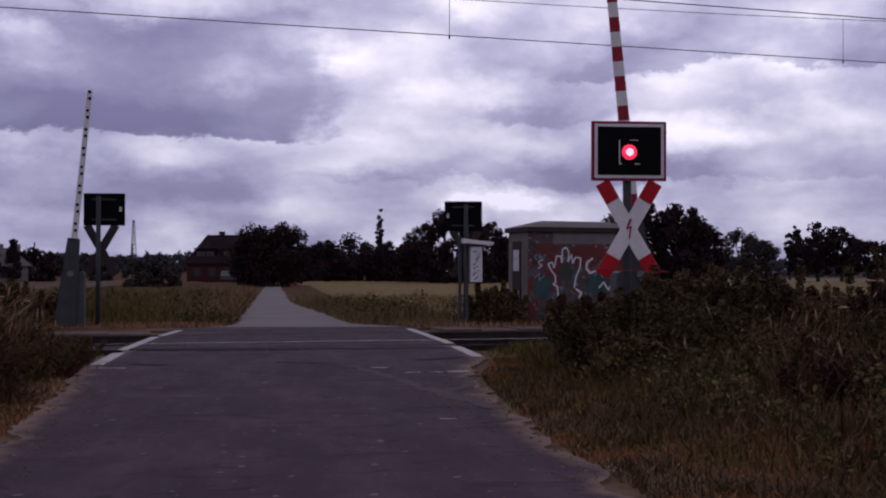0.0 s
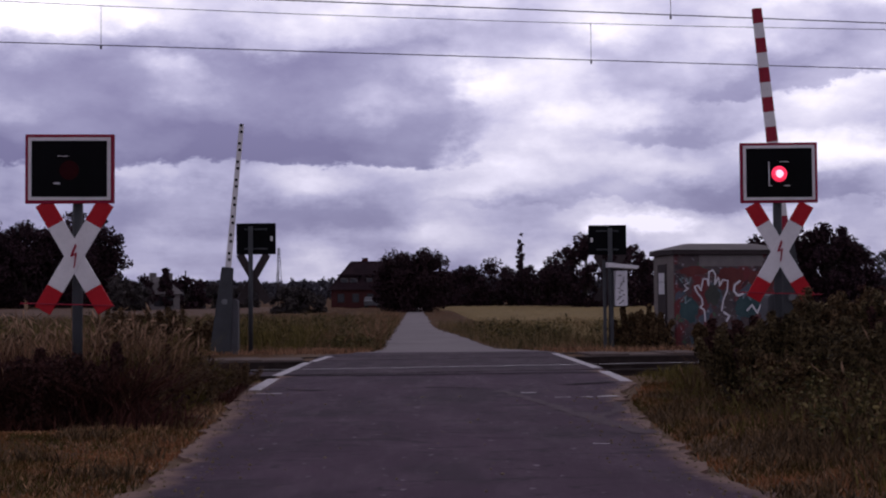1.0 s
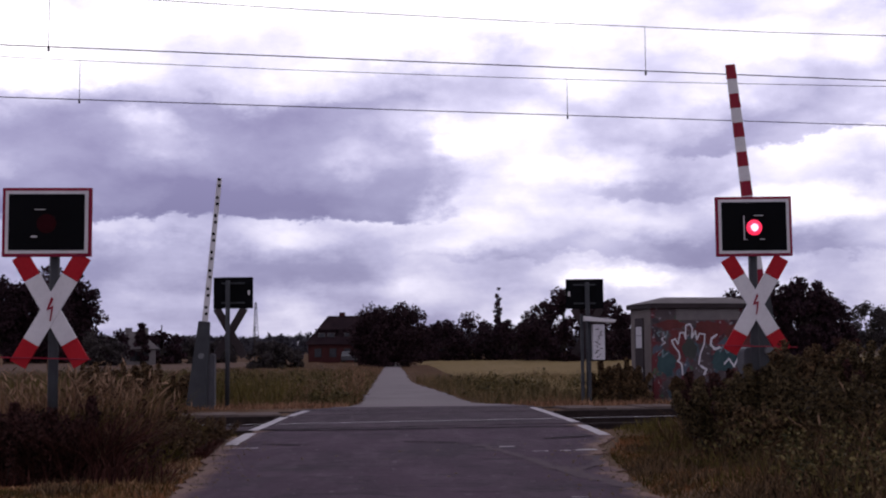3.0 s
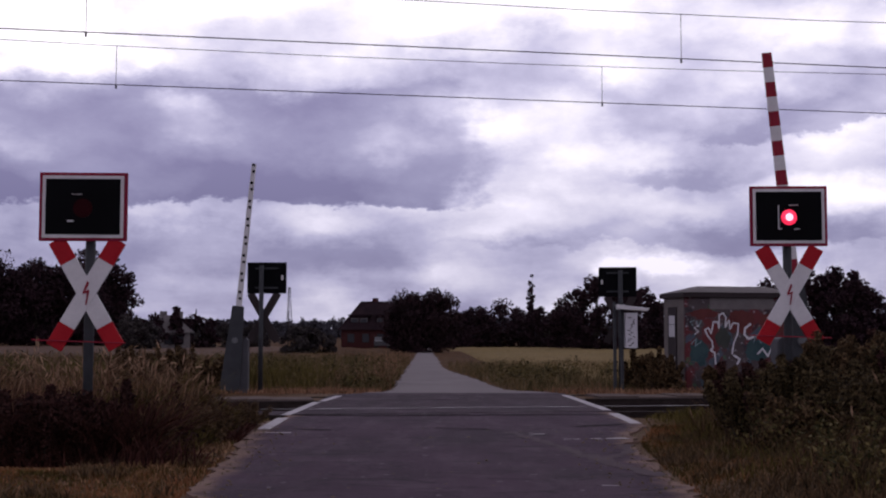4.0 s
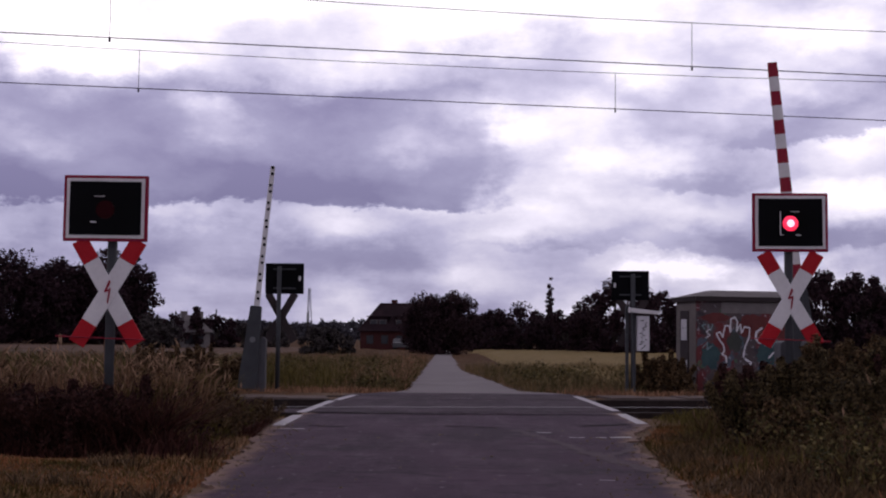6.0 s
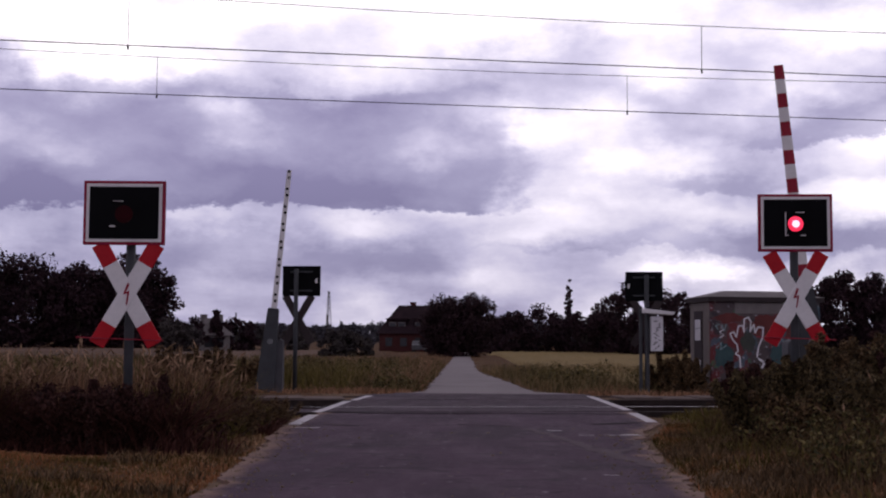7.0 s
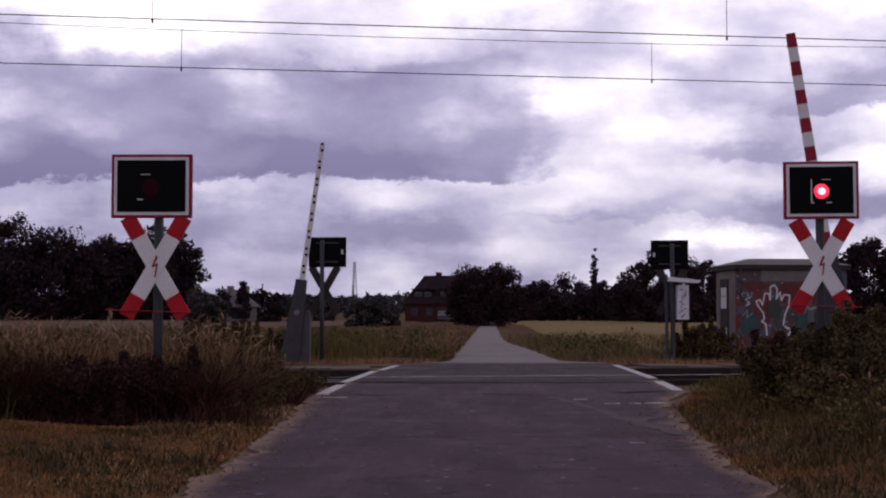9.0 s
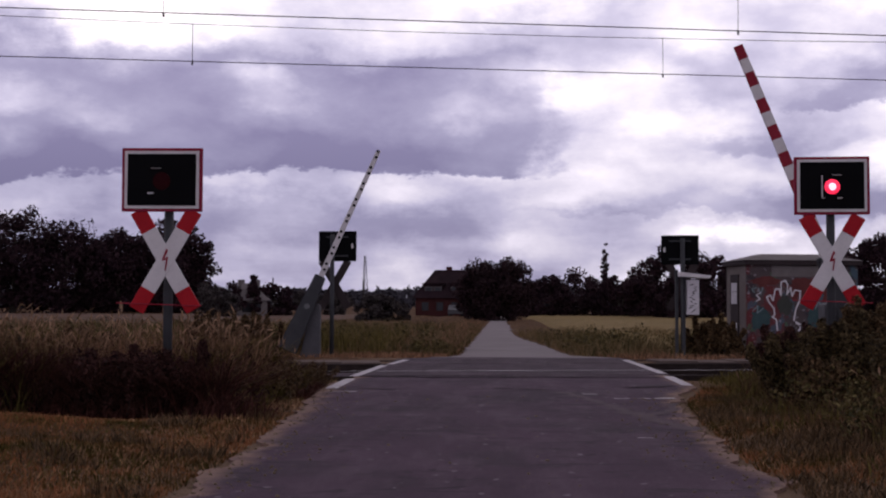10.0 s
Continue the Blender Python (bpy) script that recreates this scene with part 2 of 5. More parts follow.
def asphalt_wear(t, pos, col):
    patch = step(t, fbm(t, pos, 0.55, 6.0, 0.6, 0.6).outputs["Fac"], 0.5, 0.62)
    col = blend(t, calc(t, "MULTIPLY", patch, 0.8), col, (0.031, 0.019, 0.028))
    crack = fbm(t, pos, 1.3, 5.0, 0.6, 1.5).outputs["Fac"]
    line = step(t, calc(t, "ABSOLUTE", calc(t, "SUBTRACT", crack, 0.5)), 0.006, 0.0)
    col = blend(t, calc(t, "MULTIPLY", line, 0.7), col, (0.02, 0.019, 0.02))
    lanes = t.nodes.new("ShaderNodeMapping")
    lanes.inputs["Scale"].default_value = (1.0, 0.22, 1.0)
    t.links.new(pos, lanes.inputs[0])
    worn = step(t, fbm(t, lanes.outputs[0], 2.2, 7.0, 0.7).outputs["Fac"], 0.42, 0.68)
    col = blend(t, calc(t, "MULTIPLY", worn, 0.5), col, (0.082, 0.053, 0.072))
    seams = t.nodes.new("ShaderNodeMapping")
    seams.inputs["Scale"].default_value = (0.55, 2.2, 1.0)
    seams.inputs["Rotation"].default_value = (0, 0, -0.17)
    t.links.new(pos, seams.inputs[0])
    seam = step(t, calc(t, "ABSOLUTE", calc(t, "SUBTRACT", fbm(t, seams.outputs[0], 0.8, 4.0, 0.55, 0.4).outputs["Fac"], 0.47)), 0.014, 0.0)
    col = blend(t, calc(t, "MULTIPLY", seam, 0.75), col, (0.012, 0.010, 0.012))
    chips = step(t, fbm(t, pos, 10.0, 2.0, 0.4).outputs["Fac"], 0.70, 0.74)
    return blend(t, calc(t, "MULTIPLY", chips, 0.6), col, (0.20, 0.17, 0.19))


def edge_dust(t, pos, col):
    # blown sand and straw on the last stretch of the asphalt
    u = t.nodes.new("ShaderNodeSeparateXYZ")
    t.links.new(t.nodes.new("ShaderNodeTexCoord").outputs["UV"], u.inputs[0])
    inner = calc(t, "MINIMUM", u.outputs[0], calc(t, "SUBTRACT", 1.0, u.outputs[0]))
    ragged = calc(t, "ADD", inner, calc(t, "MULTIPLY", calc(t, "SUBTRACT", fbm(t, pos, 2.2, 8.0, 0.65).outputs["Fac"], 0.5), 0.16))
    return blend(t, calc(t, "MULTIPLY", step(t, ragged, 0.060, 0.0), 0.9), col, blend(t, fbm(t, pos, 9.0, 4.0).outputs["Fac"], (0.085, 0.052, 0.040), (0.24, 0.155, 0.120)))


def soil_by_road(t, pos, col):
    # bare dry earth and straw along the road's edges, worn green-brown turf beyond
    s = t.nodes.new("ShaderNodeSeparateXYZ")
    t.links.new(pos, s.inputs[0])
    x = calc(t, "ABSOLUTE", calc(t, "SUBTRACT", s.outputs[0], 0.3))
    x = calc(t, "ADD", x, calc(t, "MULTIPLY", calc(t, "SUBTRACT", fbm(t, pos, 1.1, 6.0).outputs["Fac"], 0.5), 2.2))
    near = calc(t, "MULTIPLY", step(t, x, 3.6, 2.0), step(t, s.outputs[1], 40.0, 30.0))
    return blend(t, near, col, blend(t, fbm(t, pos, 6.0, 5.0).outputs["Fac"], (0.055, 0.032, 0.020), (0.17, 0.115, 0.078)))


ASPHALT = material("asphalt", (0.0204, 0.0122, 0.0173), (0.051, 0.0314, 0.0428), 0.9, 0.8, 60.0, 0.6, distance=0.008, extra=asphalt_wear, gloss=0.12)
ROADTOP = material("dusty_asphalt", (0.0275, 0.0138, 0.0245), (0.0612, 0.0333, 0.053), 0.9, 0.8, 60.0, 0.6, distance=0.008, extra=lambda t, pos, col: edge_dust(t, pos, asphalt_wear(t, pos, col)), gloss=0.12)
TAR = material("crack_tar", (0.006, 0.004, 0.005), (0.014, 0.010, 0.012), 0.9, 3.0, 40.0, 0.3, gloss=0.05)
WORN = material("worn_asphalt", (0.046, 0.031, 0.038), (0.088, 0.063, 0.072), 0.9, 2.5, 30.0, 0.5, gloss=0.1)
LANE = material("pale_lane", (0.110, 0.094, 0.098), (0.185, 0.160, 0.164), 0.9, 0.6, 40.0, 0.4, gloss=0.1)
GROUND = material("turf", (0.0284, 0.0164, 0.00721), (0.101, 0.0501, 0.0225), 0.95, 0.5, 18.0, 0.8, distance=0.04, extra=soil_by_road, gloss=0.05)
CROP = material("grain", (0.11, 0.0777, 0.0312), (0.19, 0.1351, 0.0624), 0.95, 0.12, 5.0, 0.8, distance=0.08, gloss=0.05)
MEADOW = material("meadow_blades", (0.030, 0.030, 0.011), (0.180, 0.122, 0.060), 0.85, 0.35, 1.4, 0.0, islands=0.25, gloss=0.05, lo=0.38, hi=0.62)
GREENGRASS = material("green_grass_blades", (0.0342, 0.0293, 0.00832), (0.137, 0.104, 0.0316), 0.85, 0.8, 6.0, 0.0, islands=0.4, gloss=0.05)
OLIVE = material("olive_weed_stems", (0.0355, 0.0257, 0.0119), (0.154, 0.103, 0.0509), 0.85, 0.9, 9.0, 0.0, islands=0.6, gloss=0.05)
LAWN = material("short_turf_blades", (0.0412, 0.0308, 0.00764), (0.238, 0.0969, 0.0424), 0.85, 0.6, 2.4, 0.0, islands=0.12, gloss=0.05, lo=0.44, hi=0.57)
STRAW = material("dry_straw", (0.085, 0.040, 0.023), (0.300, 0.168, 0.098), 0.85, 0.8, 9.0, 0.0, islands=0.5, gloss=0.05)
PALESTRAW = material("bleached_straw", (0.123, 0.067, 0.034), (0.381, 0.221, 0.119), 0.85, 0.9, 9.0, 0.0, islands=0.5, gloss=0.05)
SEED = material("seed_heads", (0.105, 0.0622, 0.0359), (0.263, 0.164, 0.103), 0.85, 0.8, 9.0, 0.0, islands=0.6, gloss=0.05)
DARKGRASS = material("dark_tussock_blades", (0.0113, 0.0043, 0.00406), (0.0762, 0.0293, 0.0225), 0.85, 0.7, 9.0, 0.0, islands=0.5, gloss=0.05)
DRYMEADOW = material("dry_meadow", (0.048, 0.0296, 0.0208), (0.125, 0.0777, 0.05824), 0.95, 0.08, 1.0, 0.5, distance=0.05, gloss=0.05)
STUBBLE = material("pale_stubble", (0.10, 0.076, 0.048), (0.19, 0.145, 0.095), 0.95, 0.05, 1.0, 0.5, distance=0.05, gloss=0.05)
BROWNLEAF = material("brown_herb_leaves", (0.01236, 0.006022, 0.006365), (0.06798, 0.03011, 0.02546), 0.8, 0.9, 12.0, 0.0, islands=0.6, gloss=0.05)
BUSHLEAF = material("shrub_leaves", (0.0181, 0.013, 0.00636), (0.111, 0.0771, 0.0366), 0.75, 0.9, 12.0, 0.0, islands=0.6, gloss=0.1)
GREENHERB = material("green_herb_leaves", (0.022, 0.0204, 0.00702), (0.116, 0.0874, 0.0328), 0.75, 0.9, 12.0, 0.0, islands=0.6, gloss=0.08)
WEED = material("weed_leaves", (0.0242, 0.0169, 0.00875), (0.138, 0.0838, 0.043), 0.75, 0.9, 12.0, 0.0, islands=0.6, gloss=0.08)
TREELEAF = material("tree_leaves", (0.01133, 0.005162, 0.008486), (0.04017, 0.02151, 0.02546), 0.75, 0.25, 4.0, 0.0, islands=0.6, gloss=0.06)
REDLEAF = material("copper_tree_leaves", (0.012, 0.00555, 0.00832), (0.04, 0.0222, 0.02392), 0.75, 0.25, 4.0, 0.0, islands=0.6, gloss=0.06)
# leaf colour of distant trees, lightened and greyed to stand for haze
FARLEAF = material("haze_lightened_leaves", (0.024, 0.020, 0.022), (0.062, 0.052, 0.048), 0.8, 0.1, 2.0, 0.0, islands=0.5, gloss=0.05)
# the air's haze over the far woods is mixed into this base colour
HAZEWOOD = material("haze_tinted_woods", (0.040, 0.038, 0.047), (0.085, 0.080, 0.090), 0.9, 0.02, 0.3, 0.0, islands=0.4, gloss=0.0)
BARK = material("bark", (0.022, 0.018, 0.014), (0.06, 0.05, 0.04), 0.95, 5.0, 30.0, 0.8)
STEEL = material("galvanised_steel", (0.075, 0.075, 0.080), (0.15, 0.15, 0.155), 0.6, 4.0, 60.0, 0.15, 0.2)
POSTGREY = material("weathered_post_paint", (0.045, 0.045, 0.050), (0.095, 0.092, 0.100), 0.7, 3.0, 30.0, 0.2, gloss=0.1)
DARKSTEEL = material("dark_grey_paint", (0.022, 0.023, 0.026), (0.050, 0.051, 0.056), 0.65, 4.0, 50.0, 0.15)
BLACK = material("matt_black_paint", (0.002, 0.002, 0.0025), (0.004, 0.004, 0.005), 0.7, 3.0, 50.0, 0.05, gloss=0.05)
WHITE = material("weathered_white_paint", (0.46, 0.435, 0.44), (0.62, 0.59, 0.59), 0.6, 3.5, 40.0, 0.1)
RED = material("signal_red_paint", (0.27, 0.006, 0.012), (0.38, 0.013, 0.020), 0.6, 3.5, 40.0, 0.1, gloss=0.12)
FADERED = material("faded_red_paint", (0.17, 0.008, 0.022), (0.27, 0.018, 0.034), 0.6, 3.5, 40.0, 0.1, gloss=0.15)
BORDER = material("dark_red_border", (0.15, 0.006, 0.024), (0.24, 0.012, 0.038), 0.6, 3.5, 40.0, 0.1, gloss=0.12)
PAINTLINE = material("worn_road_paint", (0.22, 0.20, 0.215), (0.48, 0.45, 0.46), 0.85, 5.0, 30.0, 0.3, gloss=0.1)
RAIL = material("worn_rail", (0.018, 0.012, 0.011), (0.045, 0.034, 0.032), 0.7, 6.0, 60.0, 0.2, 0.0, gloss=0.05)
SHINE = material("bright_rail_head", (0.40, 0.38, 0.40), (0.55, 0.53, 0.54), 0.5, 6.0, 60.0, 0.05, 0.3)
# near-black stone colour carries the shade of the sunken track bed
SHADEBALLAST = material("ballast", (0.005, 0.004, 0.004), (0.018, 0.014, 0.014), 0.9, 4.0, 20.0, 1.0, islands=0.4, distance=0.03, gloss=0.02)
# concrete darkened as well, to go with the shaded bed
SLEEPER = material("sleeper_concrete", (0.020, 0.016, 0.016), (0.045, 0.037, 0.036), 0.9, 4.0, 40.0, 0.4, gloss=0.05)
TROUGH = material("weathered_concrete", (0.060, 0.044, 0.040), (0.135, 0.102, 0.090), 0.9, 3.0, 40.0, 0.4, gloss=0.05)
PALEBAND = material("overpainted_render", (0.10, 0.088, 0.086), (0.17, 0.15, 0.148), 0.9, 4.0, 40.0, 0.3, gloss=0.05)
WIRE = material("copper_wire", (0.022, 0.02, 0.022), (0.045, 0.04, 0.042), 0.5, 2.0, 20.0, 0.0, 0.6)
ROOFTIN = material("roofing_felt", (0.075, 0.063, 0.064), (0.13, 0.112, 0.113), 0.85, 2.0, 30.0, 0.3)
FASCIA = material("dark_fascia", (0.020, 0.014, 0.015), (0.042, 0.031, 0.032), 0.8, 3.0, 30.0, 0.2)
TILE = material("brown_roof_tiles", (0.010, 0.006, 0.008), (0.027, 0.015, 0.018), 0.85, 0.9, 7.0, 0.4, gloss=0.05)
BRICKRED = material("red_brick", (0.030, 0.010, 0.010), (0.060, 0.022, 0.021), 0.9, 1.0, 8.0, 0.3, gloss=0.05)
GLASS = material("dark_window_glass", (0.02, 0.02, 0.024), (0.035, 0.035, 0.04), 0.12, 1.0, 5.0, 0.0)
CARPAINT = material("car_paint", (0.05, 0.05, 0.055), (0.08, 0.08, 0.085), 0.4, 1.0, 5.0, 0.0, 0.0)
RUBBER = material("tyre_rubber", (0.012, 0.012, 0.012), (0.025, 0.025, 0.025), 0.8, 5.0, 30.0, 0.2)
LENSOFF = material("unlit_red_lens", (0.015, 0.0012, 0.002), (0.026, 0.002, 0.004), 0.5, 20.0, 60.0, 0.0, gloss=0.04)
GLOW = glowing("lit_red_lens", (1.0, 0.030, 0.095), 1.25)
CORE = glowing("lamp_core", (1.0, 0.48, 0.58), 2.0)


def graffiti_coat(t, pos, col):
    # sprayed colour fields over bare render
    for scale, lo, hi, colour, k in ((1.6, 0.46, 0.56, (0.13, 0.020, 0.022), 0.75), (2.3, 0.56, 0.64, (0.05, 0.10, 0.13), 0.7),
                                     (3.1, 0.58, 0.64, (0.03, 0.03, 0.035), 0.7), (2.7, 0.60, 0.66, (0.06, 0.12, 0.07), 0.7),
                                     (9.0, 0.62, 0.65, (0.34, 0.32, 0.36), 0.5)):
        shift = t.nodes.new("ShaderNodeMapping")
        shift.inputs["Location"].default_value = (scale * 7.3, scale * 3.1, scale * 5.7)
        t.links.new(pos, shift.inputs[0])
        m = step(t, fbm(t, shift.outputs[0], scale, 4.0, 0.5, 0.4).outputs["Fac"], lo, hi)
        col = blend(t, calc(t, "MULTIPLY", m, k), col, colour)
    return col


RENDERWALL = material("stained_render", (0.10, 0.083, 0.078), (0.19, 0.165, 0.155), 0.9, 1.6, 25.0, 0.4, gloss=0.1)
TAGGED = material("sprayed_render", (0.048, 0.037, 0.040), (0.095, 0.075, 0.076), 0.85, 1.6, 25.0, 0.4, extra=graffiti_coat, gloss=0.1)
SPRAYRED = material("dull_red_spray", (0.070, 0.022, 0.022), (0.135, 0.042, 0.038), 0.85, 3.0, 25.0, 0.2, gloss=0.08)
SPRAYTEAL = material("dark_teal_spray", (0.022, 0.040, 0.046), (0.050, 0.085, 0.088), 0.85, 3.0, 25.0, 0.2, gloss=0.08)
SPRAYDARK = material("dark_spray", (0.030, 0.034, 0.030), (0.060, 0.064, 0.056), 0.85, 3.0, 25.0, 0.2, gloss=0.08)
SPRAYPALE = material("faint_teal_spray", (0.12, 0.17, 0.18), (0.20, 0.25, 0.26), 0.85, 3.0, 25.0, 0.0, gloss=0.08)
SPRAY = material("white_spray_paint", (0.40, 0.38, 0.40), (0.60, 0.58, 0.60), 0.7, 3.0, 25.0, 0.0)


# ---- mesh helpers ----
def box(bm, centre, size, m=None, bevel=0.0):
    new_verts = bmesh.ops.create_cube(bm, size=1.0)["verts"]
    bmesh.ops.scale(bm, vec=size, verts=new_verts)
    if bevel:
        edges = list({e for v in new_verts for e in v.link_edges})
        new_verts = list({v for f in bmesh.ops.bevel(bm, geom=edges, offset=bevel, segments=2, affect="EDGES", profile=0.6)["faces"] for v in f.verts} |
                         {v for v in new_verts if v.is_valid})
    bmesh.ops.transform(bm, matrix=Matrix.Translation(centre) @ (m or Matrix()), verts=new_verts)
    return new_verts


def rod(bm, a, b, r, r2=None, seg=10):
    a, b = Vector(a), Vector(b)
    way = b - a
    m = Matrix.Translation((a + b) / 2) @ way.to_track_quat("Z", "Y").to_matrix().to_4x4()
    return bmesh.ops.create_cone(bm, cap_ends=True, segments=seg, radius1=r, radius2=r if r2 is None else r2, depth=way.length, matrix=m)["verts"]


def prism(bm, outline, y0, y1):
    """A plate with the given outline in x and z, between two depths."""
    front = [bm.verts.new((x, y0, z)) for x, z in outline]
    back = [bm.verts.new((x, y1, z)) for x, z in outline]
    bm.faces.new(front)
    bm.faces.new(back[::-1])
    for i in range(len(outline)):
        j = (i + 1) % len(outline)
        bm.faces.new((front[j], front[i], back[i], back[j]))
    bmesh.ops.recalc_face_normals(bm, faces=bm.faces)


def part(name, bm, mat, parent=None, label="", smooth=False):
    me = bpy.data.meshes.new(name)
    bm.to_mesh(me)
    bm.free()
    me.materials.append(mat)
    if smooth:
        me.polygons.foreach_set("use_smooth", [True] * len(me.polygons))
    ob = new(name, me)
    ob.parent = parent
    return tagged(ob, label)


def mesh_of(name, verts, faces, mat, parent=None, label=""):
    me = bpy.data.meshes.new(name)
    me.from_pydata(verts if isinstance(verts, list) else verts.tolist(), [], faces if isinstance(faces, list) else faces.tolist())
    me.materials.append(mat)
    ob = new(name, me)
    ob.parent = parent
    return tagged(ob, label)


def thing(name, m, label, category, group=""):
    ob = new(name)
    ob.matrix_basis = m
    return tagged(ob, label, category, group)


# ---- ground, road and tracks ----
SKEW = radians(9.7)
E, N = np.array([math.cos(SKEW), math.sin(SKEW)]), np.array([-math.sin(SKEW), math.cos(SKEW)])
QA, QB = 19.39, 23.41                     # the two track centres, measured square to the rails


def road_left(y):
    return np.interp(y, (-40, 8, 12, 16, 25, 25.6, 27, 42, 60, 90, 160), (-1.65, -1.62, -1.80, -2.1, -1.78, -1.3, -0.85, -0.80, -0.75, -0.65, -0.5))


def road_right(y):
    return np.interp(y, (-40, 6, 9, 12, 14, 16, 25, 25.6, 31, 38, 45, 52, 57, 62, 90, 160), (2.05, 2.0, 2.0, 2.2, 2.4, 2.95, 2.95, 2.8, 2.5, 2.1, 1.8, 1.3, 1.05, 0.95, 0.92, 0.9))


def height(x, y):
    """Ground level: flat by the crossing, sunk along the tracks beside it, falling a little to the fields beyond."""
    x, y = np.asarray(x, float), np.asarray(y, float)
    z = -0.32 * np.clip((y - 26.0) / 9.0, 0, 1) ** 1.0
    z = z + 0.0 * x
    q = x * N[0] + y * N[1]
    side = np.clip(np.maximum(road_left(y) - 0.1 - x, x - road_right(y) - 0.1) / 0.3, 0, 1)
    z = z - 0.42 * side * np.clip((1.75 - (QA - q)) / 0.5, 0, 1) * np.clip((-0.30 - (q - QB)) / 0.12, 0, 1)
    verge = np.clip(np.maximum(road_left(y) - x, x - road_right(y)) / 1.2, 0, 1)
    near = np.clip((15.0 - y) / 2, 0, 1) + np.clip((y - 27.5) / 2, 0, 1)
    z = z + verge * near * (0.05 + 0.05 * np.sin(x * 1.7 + y * 0.9) + 0.04 * np.sin(y * 2.3 - x))
    return z - 0.025


def lines(*spans):
    out = []
    for a, b, s in spans:
        out += list(np.arange(a, b, s))
    return np.array(out + [spans[-1][1]])


def sheet(name, xs, ys, zf, mat, parent=None, label=""):
    gx, gy = np.meshgrid(xs, ys)
    v = np.stack([gx, gy, zf(gx, gy)], -1).reshape(-1, 3)
    n, k = len(ys), len(xs)
    i = (np.arange(n - 1)[:, None] * k + np.arange(k - 1)).ravel()
    ob = mesh_of(name, v, np.stack([i, i + 1, i + 1 + k, i + k], 1), mat, parent, label)
    ob.data.polygons.foreach_set("use_smooth", [True] * len(ob.data.polygons))
    return ob


gx = lines((-3000, -300, 300), (-300, -40, 20), (-40, -12, 2), (-12, 14, 0.25), (14, 40, 2), (40, 300, 20), (300, 3000, 300))
gy = lines((-300, -20, 40), (-20, 4, 2), (4, 32, 0.25), (32, 60, 2), (60, 300, 20), (300, 3300, 300))
tagged(sheet("ground", gx, gy, height, GROUND), "worn turf and bare dry earth beside the road", "ground", kind="structure")


def ribbon(name, ya, yb, mat, parent, label="", nx=10, ny=30, lift=0.0, power=1.0):
    """A piece of roadway between two cross lines y = ya(x), yb(x), with its edges turned down."""
    v, f = [], []
    for j in range(ny + 1):
        t = (j / ny) ** power
        for i in range(-1, nx + 2):
            u = min(max(i / nx, 0), 1)
            y = ya(0) + (yb(0) - ya(0)) * t
            x = road_left(y) + (road_right(y) - road_left(y)) * u
            y = ya(x) + (yb(x) - ya(x)) * t
            jag = 0.20 * noise.noise((y * 1.3, u * 3, 2.0)) + 0.15 * noise.noise((y * 4.5, u * 5, 4.0)) if u in (0, 1) else 0
            z = -0.32 * min(max((y - 26.0) / 9.0, 0), 1) + lift - (0.3 if i in (-1, nx + 1) else 0.0)
            v.append((float(x + jag), float(y), float(z)))
    k = nx + 3
    for j in range(ny):
        for i in range(k - 1):
            a = j * k + i
            f.append((a, a + 1, a + 1 + k, a + k))
    for row in (0, ny):                     # close the ends downwards
        top = [row * k + i for i in range(k)]
        base = len(v)
        v += [(v[a][0], v[a][1], v[a][2] - 0.25) for a in top]
        f += [(top[i], top[i + 1], base + i + 1, base + i) for i in range(k - 1)]
    ob = mesh_of(name, v, f, mat, parent, label)
    uv = ob.data.uv_layers.new(name="across")
    for loop in ob.data.loops:
        i = loop.vertex_index
        uv.data[loop.index].uv = (min(max((i % k - 1) / nx, 0), 1), 0)
    return ob


def cross_line(q):
    return lambda x: (q - x * N[0]) / N[1]


road = thing("road", Matrix(), "worn grey asphalt road over a level crossing", "road")
tagged(road, kind="structure")
G = 0.76                                   # half the distance between rail centres
cuts = [QA - G - 0.08, QA - G + 0.12, QA + G - 0.09, QA + G + 0.05, QB - G - 0.05, QB - G + 0.09, QB + G - 0.09, QB + G + 0.05]
ribbon("roadway", lambda x: -40.0, cross_line(cuts[0]), ROADTOP, road, ny=420, power=0.7)
for a, b in ((1, 2), (3, 4), (5, 6)):
    ribbon("crossing_panel", cross_line(cuts[a]), cross_line(cuts[b]), ASPHALT, road, ny=3)
ribbon("crossing_panel", cross_line(cuts[7]), lambda x: 25.9, ASPHALT, road, ny=4)
ribbon("field_lane", lambda x: 25.9, lambda x: 165.0, LANE, road, "pale grey lane between fields", ny=120, power=1.6)


def dash(a, b, width, worn=0.25):
    """A strip of worn road paint with a ragged edge."""
    a, b = Vector(a), Vector(b)
    side = (b - a).normalized().cross(Vector((0, 0, 1))) * width / 2
    v, f = [], []
    n = max(2, int((b - a).length / 0.12))
    for i in range(n + 1):
        p = a.lerp(b, i / n)
        s = 1 - worn * abs(noise.noise((p.x * 5, p.y * 5, 7)))
        s2 = 1 - worn * abs(noise.noise((p.x * 5, p.y * 5, 17)))
        v += [tuple(p + side * s), tuple(p - side * s2)]
    for i in range(n):
        f.append((2 * i, 2 * i + 1, 2 * i + 3, 2 * i + 2))
    return mesh_of("edge_mark", v, f, PAINTLINE, road, "worn white edge line")


